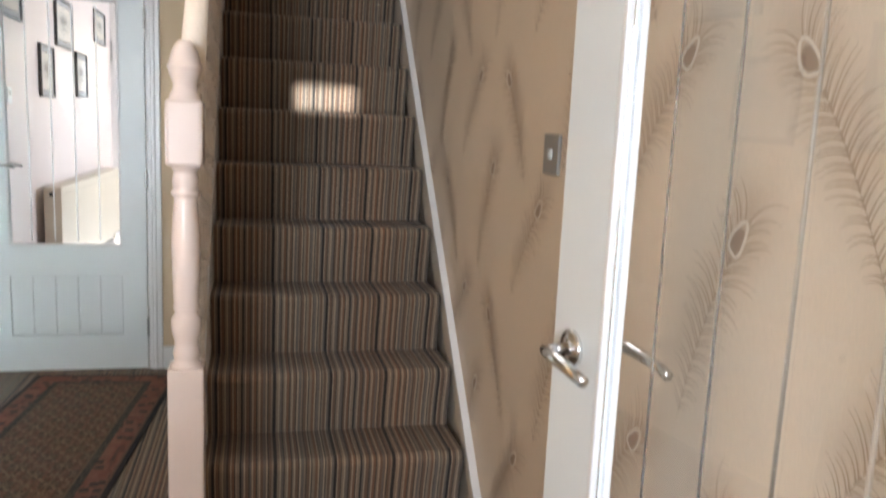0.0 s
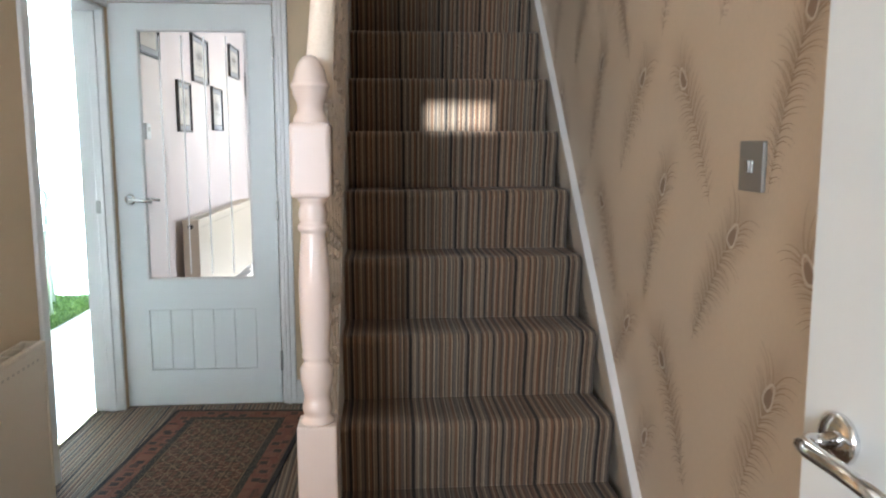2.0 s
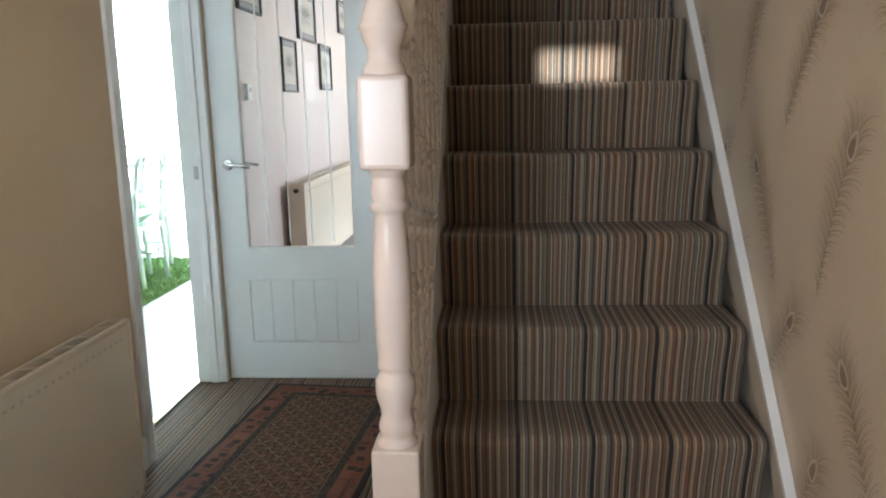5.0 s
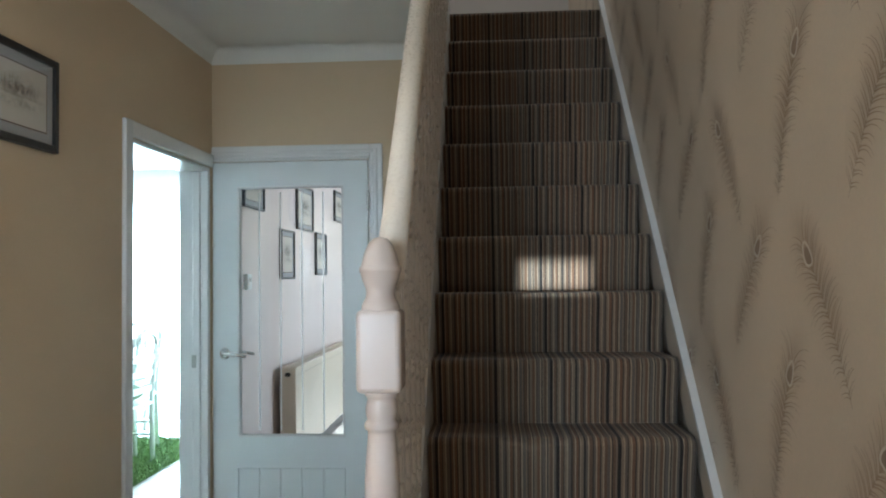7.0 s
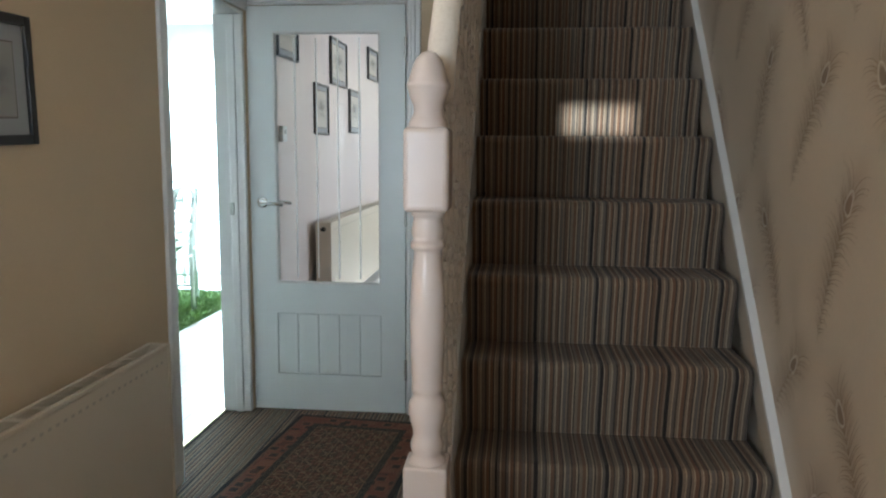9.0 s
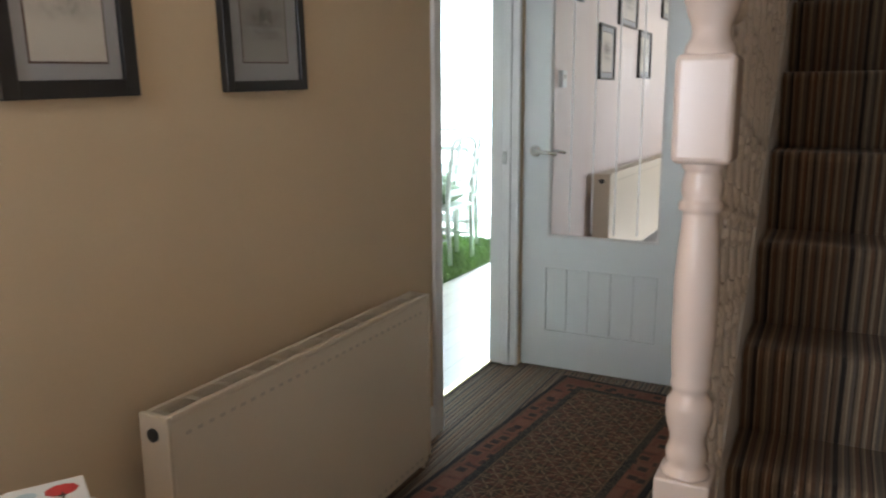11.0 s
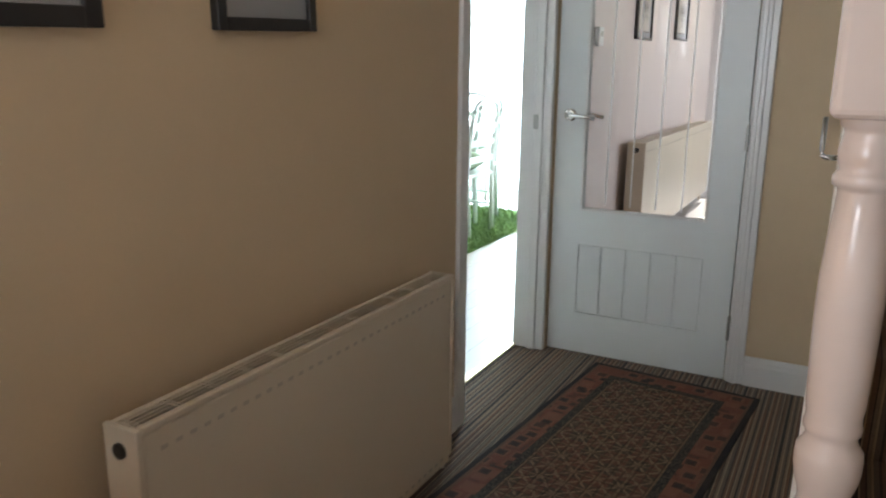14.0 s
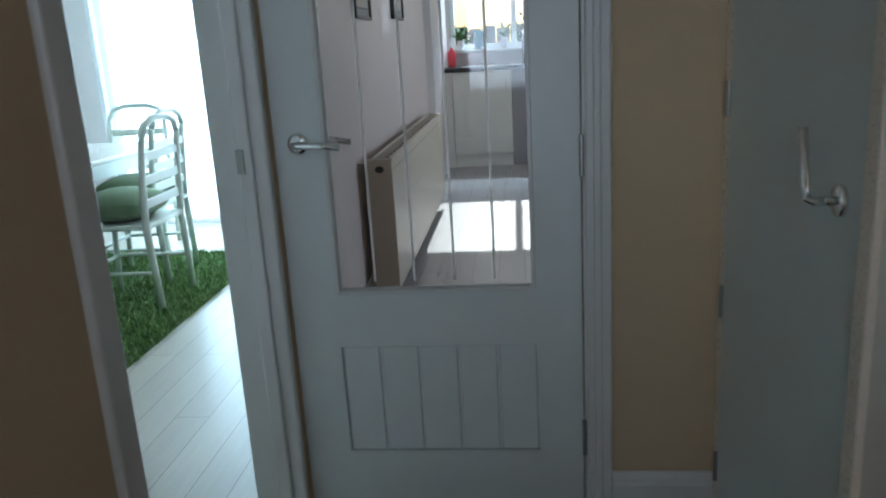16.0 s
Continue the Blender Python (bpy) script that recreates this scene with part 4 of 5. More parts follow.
pd = thing("pendant_lamp", "hall ceiling lamp with three lit flower-shaped glass shades", "ceiling lamp", at=(-0.62, 1.18, 0.06))
bm = bmesh.new()
add_lathe(bm, [(0.05, HC - 0.062), (0.052, HC - 0.072), (0.02, HC - 0.09), (0.008, HC - 0.10), (0.008, 2.25), (0.025, 2.235), (0.025, 2.20), (0.006, 2.18)], 20)
part("stem", bm, M_STEEL, pd, smooth=True)
M_SHADE = Mat("lit_frosted_shade", (0.9, 0.85, 0.75), 0.4)
M_SHADE.n["Principled BSDF"].inputs["Emission Color"].default_value = (1.0, 0.82, 0.58, 1)
M_SHADE.n["Principled BSDF"].inputs["Emission Strength"].default_value = 2.2
for k in range(3):
    a = radians(20 + 120 * k)
    c, sn = math.cos(a), math.sin(a)
    bm = bmesh.new()
    add_tube(bm, [(0.02 * c, 0.02 * sn, 2.22), (0.09 * c, 0.09 * sn, 2.26), (0.15 * c, 0.15 * sn, 2.24), (0.17 * c, 0.17 * sn, 2.19)], 0.005, 8)
    arm = part("arm", bm, M_STEEL, pd, smooth=True)
    bm = bmesh.new()
    rings = []
    for r, z, w in ((0.016, 2.19, 0), (0.028, 2.17, 0), (0.036, 2.14, 0.02), (0.045, 2.115, 0.05), (0.060, 2.095, 0.10)):
        rings.append([bm.verts.new((0.17 * c + r * (1 + w * math.cos(8 * t)) * math.cos(t), 0.17 * sn + r * (1 + w * math.cos(8 * t)) * math.sin(t), z)) for t in np.linspace(0, 2 * math.pi, 49)[:-1]])
    for ra, rb in zip(rings, rings[1:]):
        for i in range(48):
            bm.faces.new((ra[i], ra[(i + 1) % 48], rb[(i + 1) % 48], rb[i]))
    part("shade", bm, M_SHADE.m, pd, "lit fluted flower shade", smooth=True)
# statue lamp
SX, SY = -1.120, 0.700
bm = bmesh.new()


def blob(bm, c, r, rot=(0, 0, 0), seg=14):
    v = bmesh.ops.create_uvsphere(bm, u_segments=seg, v_segments=10, radius=1)["verts"]
    bmesh.ops.transform(bm, verts=v, matrix=pose(*c, *rot) @ Matrix.Diagonal((*r, 1)))


add_lathe(bm, [(0.042, 0), (0.044, 0.006), (0.036, 0.014), (0.030, 0.020)], 24)
prof = [(0.026, 0.018), (0.022, 0.05), (0.019, 0.09), (0.021, 0.125), (0.019, 0.150), (0.022, 0.175), (0.024, 0.190), (0.020, 0.205), (0.010, 0.212)]
add_lathe(bm, prof, 20, Matrix.Diagonal((0.9, 1.0, 1, 1)))
blob(bm, (0, -0.012, 0.10), (0.014, 0.020, 0.055), (8, 0, 0))
blob(bm, (0, -0.014, 0.15), (0.015, 0.020, 0.045), (-6, 0, 0))
add_tube(bm, [(0, 0.002, 0.205), (0, 0.006, 0.228)], 0.007, 10)
blob(bm, (0, 0.010, 0.242), (0.013, 0.016, 0.018))
blob(bm, (0, 0.006, 0.256), (0.015, 0.019, 0.009), (12, 0, 0))
blob(bm, (0, 0.026, 0.240), (0.003, 0.005, 0.003))
add_tube(bm, [(0.016, 0.006, 0.196), (0.018, 0.030, 0.180), (0.012, 0.046, 0.196), (0.006, 0.048, 0.218), (0.004, 0.044, 0.232)], [0.008, 0.007, 0.006, 0.005, 0.005], 8)
blob(bm, (0.004, 0.046, 0.234), (0.006, 0.009, 0.006))
add_tube(bm, [(-0.016, 0.0, 0.196), (-0.02, -0.014, 0.170), (-0.016, -0.022, 0.135)], [0.008, 0.007, 0.005], 8)
me_st = part("statuette", bm, M_BRONZE, None, "dark bronze statuette of a standing figure on the side table", smooth=True, category="statue")
me_st.matrix_world = pose(SX, SY, TZ, 0, 0, 12) @ Matrix.Diagonal((1.06, 1.06, 0.99, 1))

lampo = thing("stained_glass_lamp", "leaf-shaped stained glass lamp glowing behind the statuette", "lamp", at=(-1.165, 0.700, TZ + 0.01), rz=-68)
bm = bmesh.new()
add_lathe(bm, [(0.035, 0), (0.036, 0.006), (0.012, 0.014)], 20)
add_tube(bm, [(0, 0, 0.01), (-0.004, -0.02, 0.09), (-0.006, -0.035, 0.15), (-0.006, -0.025, 0.17)], 0.004, 8)
add_tube(bm, [(0.02, -0.008, 0.008), (0.050, -0.022, 0.012), (0.066, -0.029, 0.06), (0.067, -0.029, 0.182)], 0.003, 8)
part("stand", bm, M_BRONZE, lampo, smooth=True)
cols = [(0.85, 0.18, 0.04), (0.85, 0.45, 0.08), (0.55, 0.70, 0.15), (0.42, 0.48, 0.68), (0.80, 0.70, 0.45), (0.70, 0.10, 0.05), (0.75, 0.60, 0.2)]
rnd = random.Random(3)


def leaf_w(s):
    return 0.052 * math.sin(math.pi * min(1, s * 0.93 + 0.05)) ** 0.75


mats_g = []
for i, c in enumerate(cols):
    g = Mat("stained_glass", tuple(0.05 * v for v in c), 0.5)
    g.n["Principled BSDF"].inputs["Emission Color"].default_value = (*c, 1)
    g.n["Principled BSDF"].inputs["Emission Strength"].default_value = 0.6
    mats_g.append(g.m)
rows, ncol = 6, 4
LEAF = ("4462", "4422", "3326", "3341", "3610", "4120")
for i in range(rows):
    for j in range(ncol):
        s0, s1 = i / rows + 0.0005, (i + 1) / rows - 0.0005
        a0, a1 = -1 + 2 * j / ncol + 0.004, -1 + 2 * (j + 1) / ncol - 0.004
        z0, z1 = 0.10 + 0.185 * s0, 0.10 + 0.185 * s1
        w0, w1 = leaf_w(s0), leaf_w(s1)
        sh = 0.05 * math.sin(i * 2.1 + j)
        q4 = [((a0 + sh * (j > 0)) * w0, z0), ((a1 + sh * (j < ncol - 1)) * w0, z0), ((a1) * w1, z1), (a0 * w1, z1)]
        bm = bmesh.new()
        add_prism(bm, [(p[0], p[1]) for p in q4], "x", 0.0 + 0.004 * abs(j - 1.5), 0.003 + 0.004 * abs(j - 1.5))
        pc = part("glass_piece", bm, mats_g[int(LEAF[i][j])], lampo)
bm = bmesh.new()
add_tube(bm, [(0.002, sg * 1.02 * leaf_w(s), 0.10 + 0.185 * s) for sg, ss in ((-1, np.linspace(0, 1, 14)), (1, np.linspace(1, 0, 14))) for s in ss], 0.0022, 6)
part("leading", bm, M_DARK, lampo)
bm = bmesh.new()
blob(bm, (0.067, -0.029, 0.202), (0.010, 0.010, 0.018))
bulb = Mat("lit_bulb", (1, 0.9, 0.7), 0.3)
bulb.n["Principled BSDF"].inputs["Emission Color"].default_value = (1.0, 0.72, 0.40, 1)
bulb.n["Principled BSDF"].inputs["Emission Strength"].default_value = 9.0
part("bulb", bm, bulb.m, lampo, "lit candle bulb", smooth=True).visible_shadow = False

bx = thing("gift_box", "small white box printed with flowers on the side table", "box", at=(-0.983, 0.820, TZ), rz=-31)
part("body", box((-0.055, -0.047, 0), (0.055, 0.047, 0.046), 0.002), M_WHITEPL, bx)
part("lid", box((-0.057, -0.049, 0.034), (0.057, 0.049, 0.058), 0.002), M_WHITEPL, bx)
for (px, py, rr, col, nm) in ((-0.024, 0.018, 0.0165, (0.55, 0.045, 0.045), "red flower"), (0.016, -0.014, 0.0135, (0.10, 0.11, 0.26), "blue flower"), (-0.026, -0.026, 0.011, (0.50, 0.62, 0.66), "pale blue flower")):
    bm = bmesh.new()
    pts = [(px + rr * (1 + 0.07 * math.cos(11 * a)) * math.cos(a), py + 1.25 * rr * (1 + 0.07 * math.sin(9 * a)) * math.sin(a)) for a in np.linspace(0, 2 * math.pi, 37)[:-1]]
    add_prism(bm, pts, "z", 0.058, 0.0585)
    part("printed_flower", bm, painted("flower_ink", col, 0.6), bx, nm)
    bm = bmesh.new()
    add_box(bm, (px + rr * 0.5, py - 0.0012, 0.0585), (px + rr + 0.010, py + 0.0012, 0.0589))
    add_box(bm, (px + rr * 0.9, py - 0.006, 0.0585), (px + rr + 0.003, py + 0.004, 0.0588))
    part("printed_stem", bm, M_DARK, bx, "dark printed flower stem")

# ---- dining room ----
part("dining_rug", box((-4.25, 4.62, 0.003), (-2.50, 6.60, 0.015)), painted("green_rug_backing", (0.07, 0.13, 0.03), 1.0), None, "bright green shaggy rug under the dining table", category="rug")
rg = bpy.data.objects["dining_rug"]
rnd = random.Random(11)
v, f = [], []
for i in range(20000):
    x, y = rnd.uniform(-4.26, -2.48), rnd.uniform(4.60, 6.62)
    a, b = rnd.uniform(0, 6.28), rnd.uniform(0.008, 0.022)
    h, w = rnd.uniform(0.018, 0.035), 0.0045
    k = len(v)
    v += [(x - w * math.sin(a), y + w * math.cos(a), 0.013), (x + w * math.sin(a), y - w * math.cos(a), 0.013), (x + b * math.cos(a), y + b * math.sin(a), 0.013 + h)]
    f.append((k, k + 1, k + 2))
me = bpy.data.meshes.new("pile")
me.from_pydata(v, [], f)
gm = Mat("green_pile", (0.14, 0.3, 0.05), 0.9)
gm.set("Base Color", gm.ramp(gm.n.new("ShaderNodeNewGeometry").outputs["Random Per Island"], [(0.0, (0.09, 0.16, 0.040)), (1.0, (0.25, 0.37, 0.11))]))
me.materials.append(gm.m)
pl = new("shag", me)
pl.parent = rg
tagged(pl, "shaggy green pile", kind="stuff")


def chair_mesh():
    """A white painted ladder-back chair; the back stands along y at x = 0, the seat goes to -x."""
    c = thing("dining_chair", "pale painted ladder-back dining chair with a green cushion", "chair", "chairs round the dining table")
    for yy in (-0.21, 0.21):
        bm = bmesh.new()
        add_tube(bm, [(0.02, yy * 0.95, 0.0), (0.0, yy, 0.44), (0.02, yy, 0.70), (0.045, yy * 0.96, 0.90)], [0.017, 0.020, 0.018, 0.016], 10)
        part("back_leg", bm, M_GREENC, c, smooth=True)
        bm = bmesh.new()
        add_tube(bm, [(-0.42, yy * 0.92, 0.0), (-0.40, yy * 0.95, 0.43)], [0.015, 0.019], 10)
        part("front_leg", bm, M_GREENC, c, smooth=True)
        bm = bmesh.new()
        add_tube(bm, [(0.01, yy * 0.97, 0.2), (-0.41, yy * 0.93, 0.2)], 0.010, 8)
        part("stretcher", bm, M_GREENC, c, smooth=True)
    bm = bmesh.new()
    add_tube(bm, [(0.045, -0.202, 0.90), (0.050, -0.17, 0.955), (0.052, -0.08, 0.985), (0.052, 0.08, 0.985), (0.050, 0.17, 0.955), (0.045, 0.202, 0.90)], 0.017, 10)
    part("top_rail", bm, M_GREENC, c, smooth=True)
    for z, x in ((0.80, 0.032), (0.68, 0.018), (0.56, 0.008)):
        bm = bmesh.new()
        add_box(bm, (x - 0.008, -0.20, z - 0.024), (x + 0.008, 0.20, z + 0.024), 0.005)
        part("slat", bm, M_GREENC, c)
    part("seat", box((-0.43, -0.225, 0.430), (0.02, 0.225, 0.458), 0.010), M_GREENC, c)
    part("cross_rail", box((-0.41, -0.19, 0.19), (-0.395, 0.19, 0.21), 0.003), M_GREENC, c)
    return c


def cushion(m):
    bm = bmesh.new()
    v = bmesh.ops.create_cube(bm, size=1)["verts"]
    bmesh.ops.subdivide_edges(bm, edges=bm.edges[:], cuts=6, use_grid_fill=True)
    for p in bm.verts:
        x, y, z = p.co * 2
        k = (1 - x * x * 0.9) * (1 - y * y * 0.9)
        p.co = (x * 0.19 * (1 - 0.06 * y * y), y * 0.19 * (1 - 0.06 * x * x), z * (0.012 + 0.078 * max(k, 0) ** 0.5))
    o = part("seat_cushion", bm, M_CUSH, None, "plump sage green cushion on a dining chair", smooth=True, category="cushion", group="cushions on the dining chairs")
    o.matrix_world = m
    return o


ch = chair_mesh()
spots = [((-2.70, 5.605), 0), ((-2.89, 6.11), 0), ((-4.32, 5.60), 180), ((-3.5, 7.0), 90)]
ch.matrix_world = pose(-2.70, 5.605, 0.014)
for (x, y), r in spots[1:]:
    copy_thing(ch, pose(x, y, 0.014 if y < 6.9 else 0.004, 0, 0, r))
cushion(pose(-2.92, 5.605, 0.549))
cushion(pose(-3.10, 6.11, 0.549))
tbl = thing("dining_table", "pale painted dining table with a light wooden top", "table", at=(-3.555, 6.05, 0.014))
part("tabletop", box((-0.40, -0.78, 0.715), (0.40, 0.78, 0.745), 0.008), painted("pale_table_top", (0.62, 0.60, 0.54), 0.25, 0.04), tbl)
part("apron", boxes([((-0.34, -0.64, 0.62), (-0.32, 0.64, 0.715)), ((0.32, -0.64, 0.62), (0.34, 0.64, 0.715)), ((-0.32, -0.64, 0.62), (0.32, -0.62, 0.715)), ((-0.32, 0.62, 0.62), (0.32, 0.64, 0.715))]), M_GREENC, tbl)
for a in (-0.32, 0.32):
    for b in (-0.62, 0.62):
        bm = bmesh.new()
        add_lathe(bm, [(0.028, 0), (0.024, 0.1), (0.033, 0.4), (0.036, 0.55), (0.036, 0.714)], 16, Matrix.Translation((a, b, 0)))
        part("leg", bm, M_GREENC, tbl, smooth=True)

# sheer curtains before the dining window
cm = bpy.data.materials.new("sheer_curtain_cloth")
cm.use_nodes = True
nt = cm.node_tree
nt.nodes.remove(nt.nodes["Principled BSDF"])
tr, df, mx = nt.nodes.new("ShaderNodeBsdfTranslucent"), nt.nodes.new("ShaderNodeBsdfDiffuse"), nt.nodes.new("ShaderNodeMixShader")
tr.inputs[0].default_value = (0.88, 0.92, 0.92, 1)
df.inputs[0].default_value = (0.85, 0.88, 0.88, 1)
mx.inputs[0].default_value = 0.35
nt.links.new(tr.outputs[0], mx.inputs[1])
nt.links.new(df.outputs[0], mx.inputs[2])
tp, mx2 = nt.nodes.new("ShaderNodeBsdfTransparent"), nt.nodes.new("ShaderNodeMixShader")
mx2.inputs[0].default_value = 0.15
nt.links.new(mx.outputs[0], mx2.inputs[1])
nt.links.new(tp.outputs[0], mx2.inputs[2])
nt.links.new(mx2.outputs[0], nt.nodes["Material Output"].inputs[0])
cur = thing("sheer_curtains", "full-length white sheer curtains over the dining room window", "curtain", at=(0, 7.50, 0))
for k, (x0, x1) in enumerate(((-4.0, -2.85), (-2.83, -1.62))):
    vs, fs = [], []
    n = 120
    for i in range(n + 1):
        x = x0 + (x1 - x0) * i / n
        for z, amp in ((0.05, 0.030), (1.1, 0.024), (2.25, 0.015)):
            vs.append((x, amp * math.sin(i * 0.62 + 0.4 * math.sin(i * 0.21) + k), z))
    for i in range(n):
        for j in range(2):
            a = i * 3 + j
            fs.append((a, a + 3, a + 4, a + 1))
    me = bpy.data.meshes.new("curtain")
    me.from_pydata(vs, [], fs)
    for p in me.polygons:
        p.use_smooth = True
    me.materials.append(cm)
    o = new("curtain", me)
    o.parent = cur
bm = bmesh.new()
add_tube(bm, [(-4.05, 0, 2.27), (-1.58, 0, 2.27)], 0.012, 10)
part("rail", bm, M_WHITEPL, cur)
wd = thing("window_dining", "", "", at=(0, 7.6, 0))
wd["kind"] = "structure"
for xx in (-3.9, -2.86, -1.80):
    part("window_frame", box((xx, 0.01, 0.10), (xx + 0.055, 0.07, 2.2), 0.004), M_WHITEPL, wd)
for zz in (0.10, 2.145):
    part("window_frame", box((-3.845, 0.012, zz), (-1.80, 0.068, zz + 0.055), 0.004), M_WHITEPL, wd)
skirting("baseboard", "x", -4.6, XW - 0.14, 7.6, -1)

# ---- kitchen ----
kr = radiator("kitchen_radiator", "white panel radiator on the kitchen wall", XK + 0.010, 4.90, 7.10, 0.245, 0.825)
kr.matrix_world = kr.matrix_world @ Matrix.Diagonal((1.28, 1, 1, 1))
skirting("baseboard", "y", YK + 0.1, 8.8, XK, 1).location.z = KF
M_CAB = painted("cream_cabinet", (0.70, 0.66, 0.58), 0.35, 0.03)
M_TOP = painted("dark_worktop", (0.04, 0.038, 0.04), 0.2, 0.2)
M_SS = Mat("stainless_front", (0.36, 0.35, 0.36), 0.35, 0.9).m
CY = 8.85
x = XK + 0.005
for i, w in enumerate((0.08, 0.54, 0.60, 0.60, 0.60, 0.60)):
    if i == 0:
        part("filler_panel", box((x, CY + 0.01, KF), (x + w, CY + 0.58, KF + 0.868), 0.002), M_CAB, None, "cream filler panel beside the kitchen units", **S)
    elif i == 2:
        d = thing("dishwasher", "stainless steel dishwasher under the worktop", "dishwasher", at=(x, CY, KF))
        part("body", box((0.003, 0.02, 0.10), (w - 0.003, 0.58, 0.868)), M_SS, d)
        part("door", box((0.004, 0, 0.10), (w - 0.004, 0.02, 0.76), 0.003), M_SS, d)
        part("control_panel", box((0.004, 0, 0.765), (w - 0.004, 0.02, 0.868), 0.003), M_SS, d)
        part("plinth", box((0.003, 0.05, 0.0), (w - 0.003, 0.07, 0.10)), M_SS, d)
    else:
        d = thing("base_unit", "cream kitchen base unit under a dark worktop", "cabinet", "kitchen base units", at=(x, CY, KF))
        part("body", box((0.001, 0.02, 0.12), (w - 0.001, 0.58, 0.868)), M_CAB, d)
        dr = part("door", box((0.003, 0, 0.125), (w - 0.003, 0.02, 0.865), 0.003), M_CAB, d)
        bm = bmesh.new()
        add_tube(bm, [(w - 0.05, -0.002, 0.70), (w - 0.05, -0.028, 0.705), (w - 0.05, -0.028, 0.80), (w - 0.05, -0.002, 0.805)], 0.005, 8)
        part("handle", bm, M_STEEL, dr, "steel bar handle")
        part("plinth", box((0.001, 0.05, 0.0), (w - 0.001, 0.07, 0.118)), M_CAB, d)
    x += w
part("worktop", box((XK + 0.002, CY - 0.025, KF + 0.872), (1.6, 9.49, KF + 0.91), 0.005), M_TOP, None, "dark glossy kitchen worktop", category="worktop")
wk = thing("window_kitchen", "", "", at=(0, 9.5, 0))
wk["kind"] = "structure"
for xx in (WX0, WX0 + 0.60, WX0 + 1.2, WX1 - 0.05):
    part("window_frame", box((xx, 0.02, WZ0), (xx + 0.05, 0.07, WZ1), 0.004), M_WHITEPL, wk)
for zz in (WZ0, WZ1 - 0.05):
    part("window_frame", box((WX0 + 0.05, 0.022, zz), (WX1 - 0.05, 0.068, zz + 0.05), 0.004), M_WHITEPL, wk)
part("window_sill", box((WX0 - 0.03, -0.10, WZ0 - 0.03), (WX1 + 0.03, 0.02, WZ0 - 0.002), 0.005), M_WHITEPL, wk)


def vase(x, y, z, h, r, mat, label, leaves=0, seed=1):
    t = thing("plant_pot" if leaves else "vase", label, "plant" if leaves else "vase", at=(x, y, z))
    bm = bmesh.new()
    add_lathe(bm, [(r * 0.6, 0), (r * 0.75, h * 0.1), (r, h * 0.5), (r * 0.7, h * 0.85), (r * 0.85, h)], 20)
    part("pot", bm, mat, t, smooth=True)
    if leaves:
        rn = random.Random(seed)
        vs, fs = [], []
        for i in range(leaves):
            a, e, L = rn.uniform(0, 6.28), rn.uniform(0.3, 1.4), rn.uniform(0.08, 0.22)
            bx_, by_, bz_ = math.cos(a) * math.cos(e), math.sin(a) * math.cos(e), math.sin(e)
            w = 0.018
            k = len(vs)
            for s, ww in ((0.0, 0.2), (0.5, 1.0), (1.0, 0.1)):
                vs += [(bx_ * L * s - math.sin(a) * w * ww, by_ * L * s + math.cos(a) * w * ww, h + bz_ * L * s - 0.04 * s * s), (bx_ * L * s + math.sin(a) * w * ww, by_ * L * s - math.cos(a) * w * ww, h + bz_ * L * s - 0.04 * s * s)]
            fs += [(k, k + 1, k + 3, k + 2), (k + 2, k + 3, k + 5, k + 4)]
        me = bpy.data.meshes.new("leaves")
        me.from_pydata(vs, [], fs)
        me.materials.append(M_LEAF)
        o = new("leaves", me)
        o.parent = t
        tagged(o, "green leaves", kind="stuff")


M_LEAF = painted("leaf_green", (0.08, 0.14, 0.04), 0.6, 0.2)
vase(-1.143, 9.46, WZ0 - 0.001, 0.17, 0.06, Mat("blue_glaze", (0.02, 0.16, 0.22), 0.2).m, "blue glazed vase on the kitchen window sill")
vase(-0.90, 9.46, WZ0 - 0.001, 0.10, 0.05, M_WHITEPL, "leafy pot plant on the kitchen window sill", 40, 2)
vase(-1.33, 9.46, WZ0 - 0.001, 0.09, 0.045, M_WHITEPL, "small pot plant on the kitchen window sill", 26, 3)
vase(-0.55, 9.46, WZ0 - 0.001, 0.11, 0.055, M_WHITEPL, "leafy pot plant on the kitchen window sill", 60, 5)
bt = thing("soap_bottle", "red plastic bottle on the kitchen worktop", "bottle", at=(-1.40, 9.2, KF + 0.911))
bm = bmesh.new()
add_lathe(bm, [(0.035, 0), (0.038, 0.03), (0.038, 0.13), (0.015, 0.16), (0.014, 0.175)], 16)
part("body", bm, painted("red_plastic", (0.6, 0.03, 0.05), 0.3), bt, smooth=True)
bm = bmesh.new()
add_lathe(bm, [(0.018, 0.176), (0.018, 0.20), (0.006, 0.203), (0.006, 0.23)], 12)
part("cap", bm, M_WHITEPL, bt, smooth=True)
tap = thing("kitchen_tap", "chrome mixer tap behind the sink", "tap", at=(-0.72, 9.40, KF + 0.911))
bm = bmesh.new()
add_tube(bm, [(0, 0, 0), (0, 0, 0.22), (0, -0.03, 0.28), (0, -0.09, 0.29), (0, -0.15, 0.25)], 0.012, 10)
part("spout", bm, M_CHROME, tap, smooth=True)

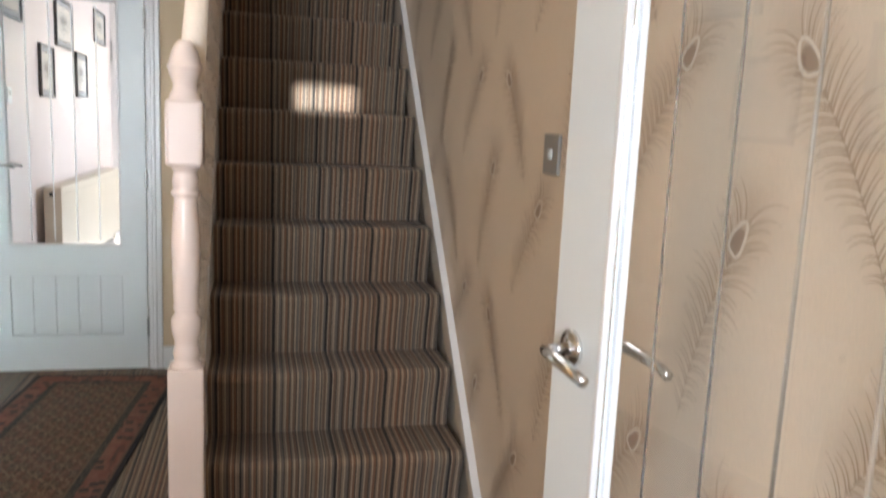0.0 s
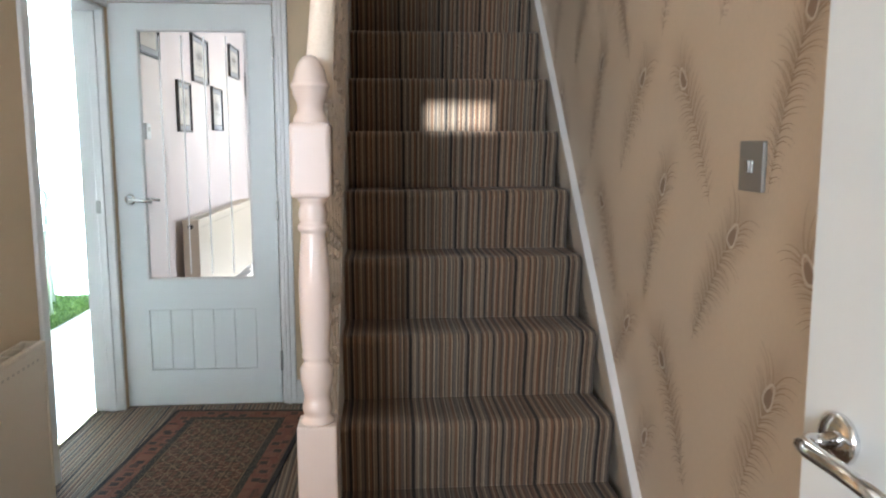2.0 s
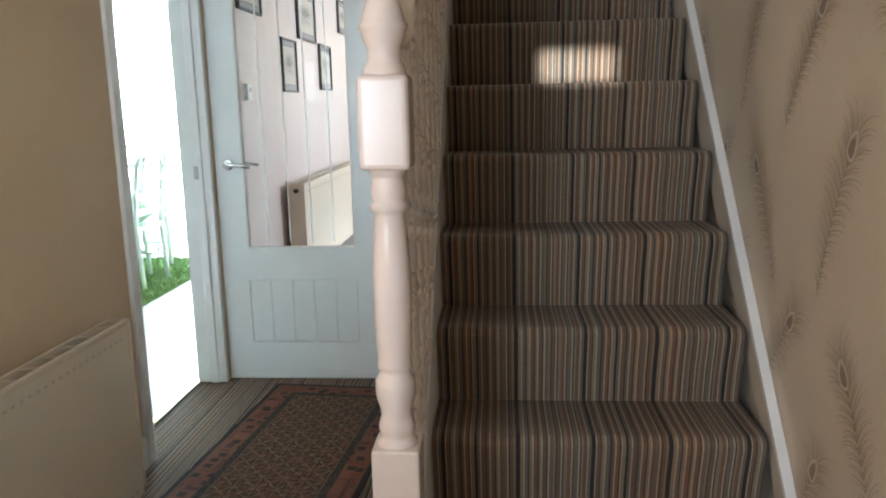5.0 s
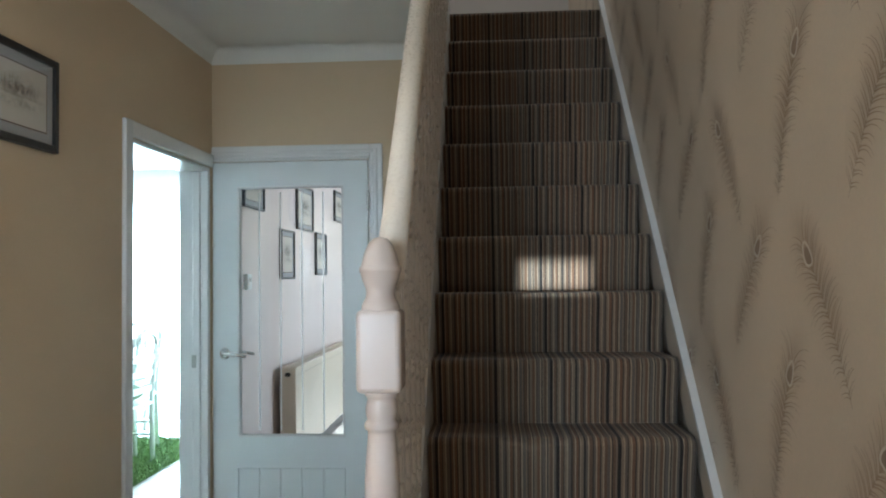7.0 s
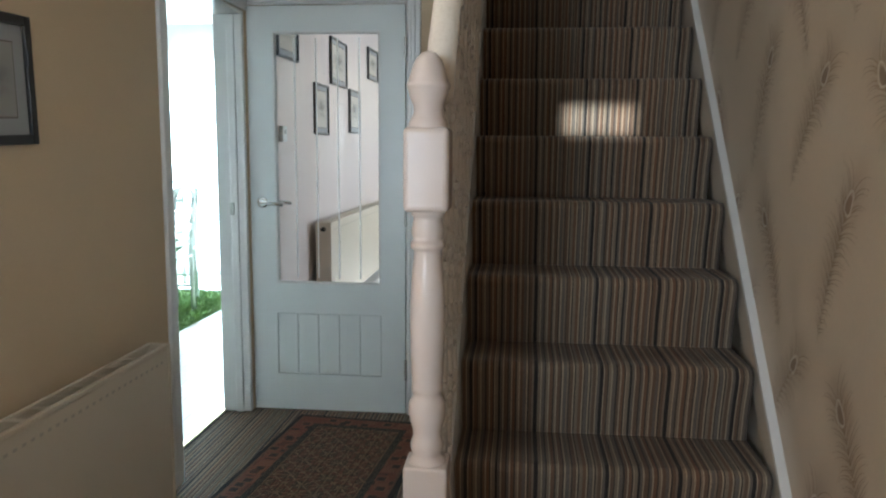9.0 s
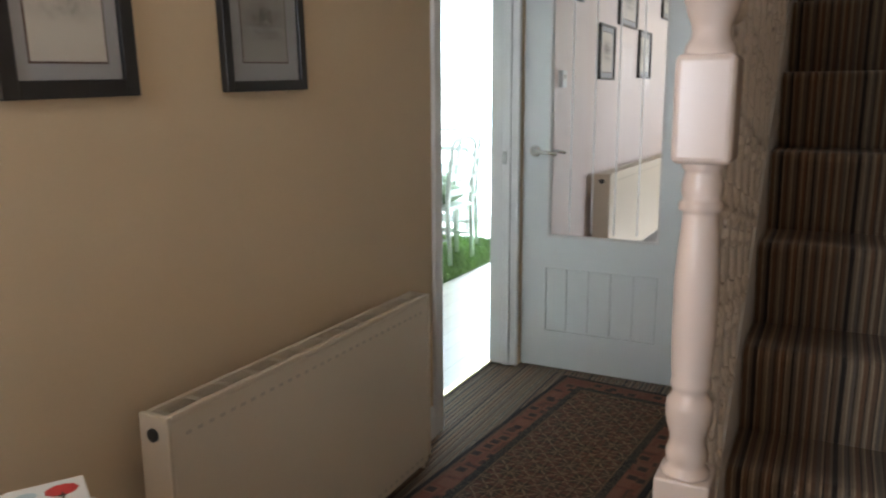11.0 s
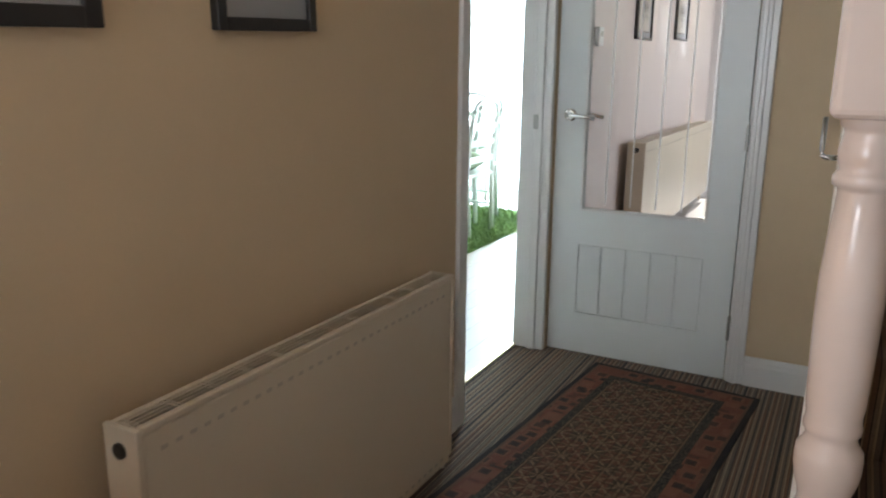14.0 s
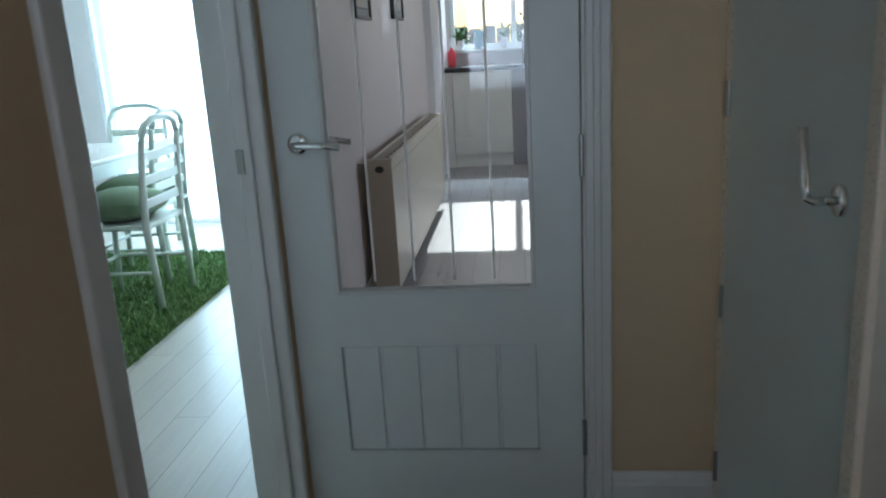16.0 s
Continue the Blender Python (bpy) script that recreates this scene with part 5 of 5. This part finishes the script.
for y0, y1, z0, z1, lab in ((4.24, 4.64, 1.82, 2.16, "small black framed picture on the kitchen wall"), (5.46, 5.96, 1.765, 2.10, "black framed photograph on the kitchen wall"), (5.02, 5.37, 1.40, 1.74, "tall black framed print on the kitchen wall"), (6.06, 6.44, 1.43, 1.775, "black framed print hung lower on the kitchen wall"), (6.82, 7.27, 1.92, 2.20, "black framed picture on the kitchen wall"), (7.60, 7.95, 1.79, 2.02, "narrow black framed picture on the kitchen wall")):
    picture(XK, y0, y1, z0, z1, 0.014, 0.035, 9 + y0, lab, True, False)
th = thing("thermostat", "white wall thermostat on the kitchen wall", "thermostat", at=(XK, 4.32, 1.388))
part("case", box((0, -0.04, -0.045), (0.025, 0.04, 0.045), 0.005), M_WHITEPL, th)
part("display", box((0.0251, -0.02, 0.0), (0.0265, 0.02, 0.025)), M_STEEL, th)

# garden beyond
fence = thing("garden_fence", "weathered garden fence beyond the lawn", "fence", at=(0, 19.0, -0.1))
M_FEN = painted("weathered_fence", (0.26, 0.20, 0.15), 0.9, 0.2, 0.4)
for i in range(60):
    part("slat", box((-9 + i * 0.3, 0, 0), (-9 + i * 0.3 + 0.28, 0.025, 1.75 + 0.03 * math.sin(i * 3.1))), M_FEN, fence)


def bush(x, y, r, seed):
    rn = random.Random(seed)
    b = thing("garden_bush", "leafy green garden bush", "bush", "bushes by the fence", at=(x, y, -0.1))
    bm = bmesh.new()
    for i in range(5):
        a = rn.uniform(0, 6.28)
        add_tube(bm, [(0, 0, 0), (0.2 * r * math.cos(a), 0.2 * r * math.sin(a), r * 0.7), (0.5 * r * math.cos(a), 0.5 * r * math.sin(a), r * 1.4)], [0.03, 0.02, 0.008], 6)
    part("branches", bm, M_FEN, b)
    vs, fs = [], []
    for i in range(1800):
        u, a, rr = rn.uniform(-1, 1), rn.uniform(0, 6.28), r * rn.uniform(0.5, 1.0) ** 0.5 * rn.uniform(0.8, 1.1)
        s = math.sqrt(1 - u * u)
        c = Vector((rr * s * math.cos(a), rr * s * math.sin(a), r * 1.1 + rr * u))
        d = Vector((rn.uniform(-1, 1), rn.uniform(-1, 1), rn.uniform(-1, 1))).normalized() * 0.06
        e = d.cross(Vector((rn.uniform(-1, 1), rn.uniform(-1, 1), rn.uniform(-1, 1)))).normalized() * 0.035
        k = len(vs)
        vs += [tuple(c - d), tuple(c + e), tuple(c + d), tuple(c - e)]
        fs.append((k, k + 1, k + 2, k + 3))
    me = bpy.data.meshes.new("leaves")
    me.from_pydata(vs, [], fs)
    me.materials.append(M_LEAF)
    o = new("leaves", me)
    o.parent = b
    tagged(o, "small green leaves", kind="stuff")


for i, (x, y, r) in enumerate(((-2.4, 17.5, 0.9), (0.2, 18.0, 1.1), (2.6, 17.2, 0.8), (-4.8, 18.0, 1.2))):
    bush(x, y, r, i)
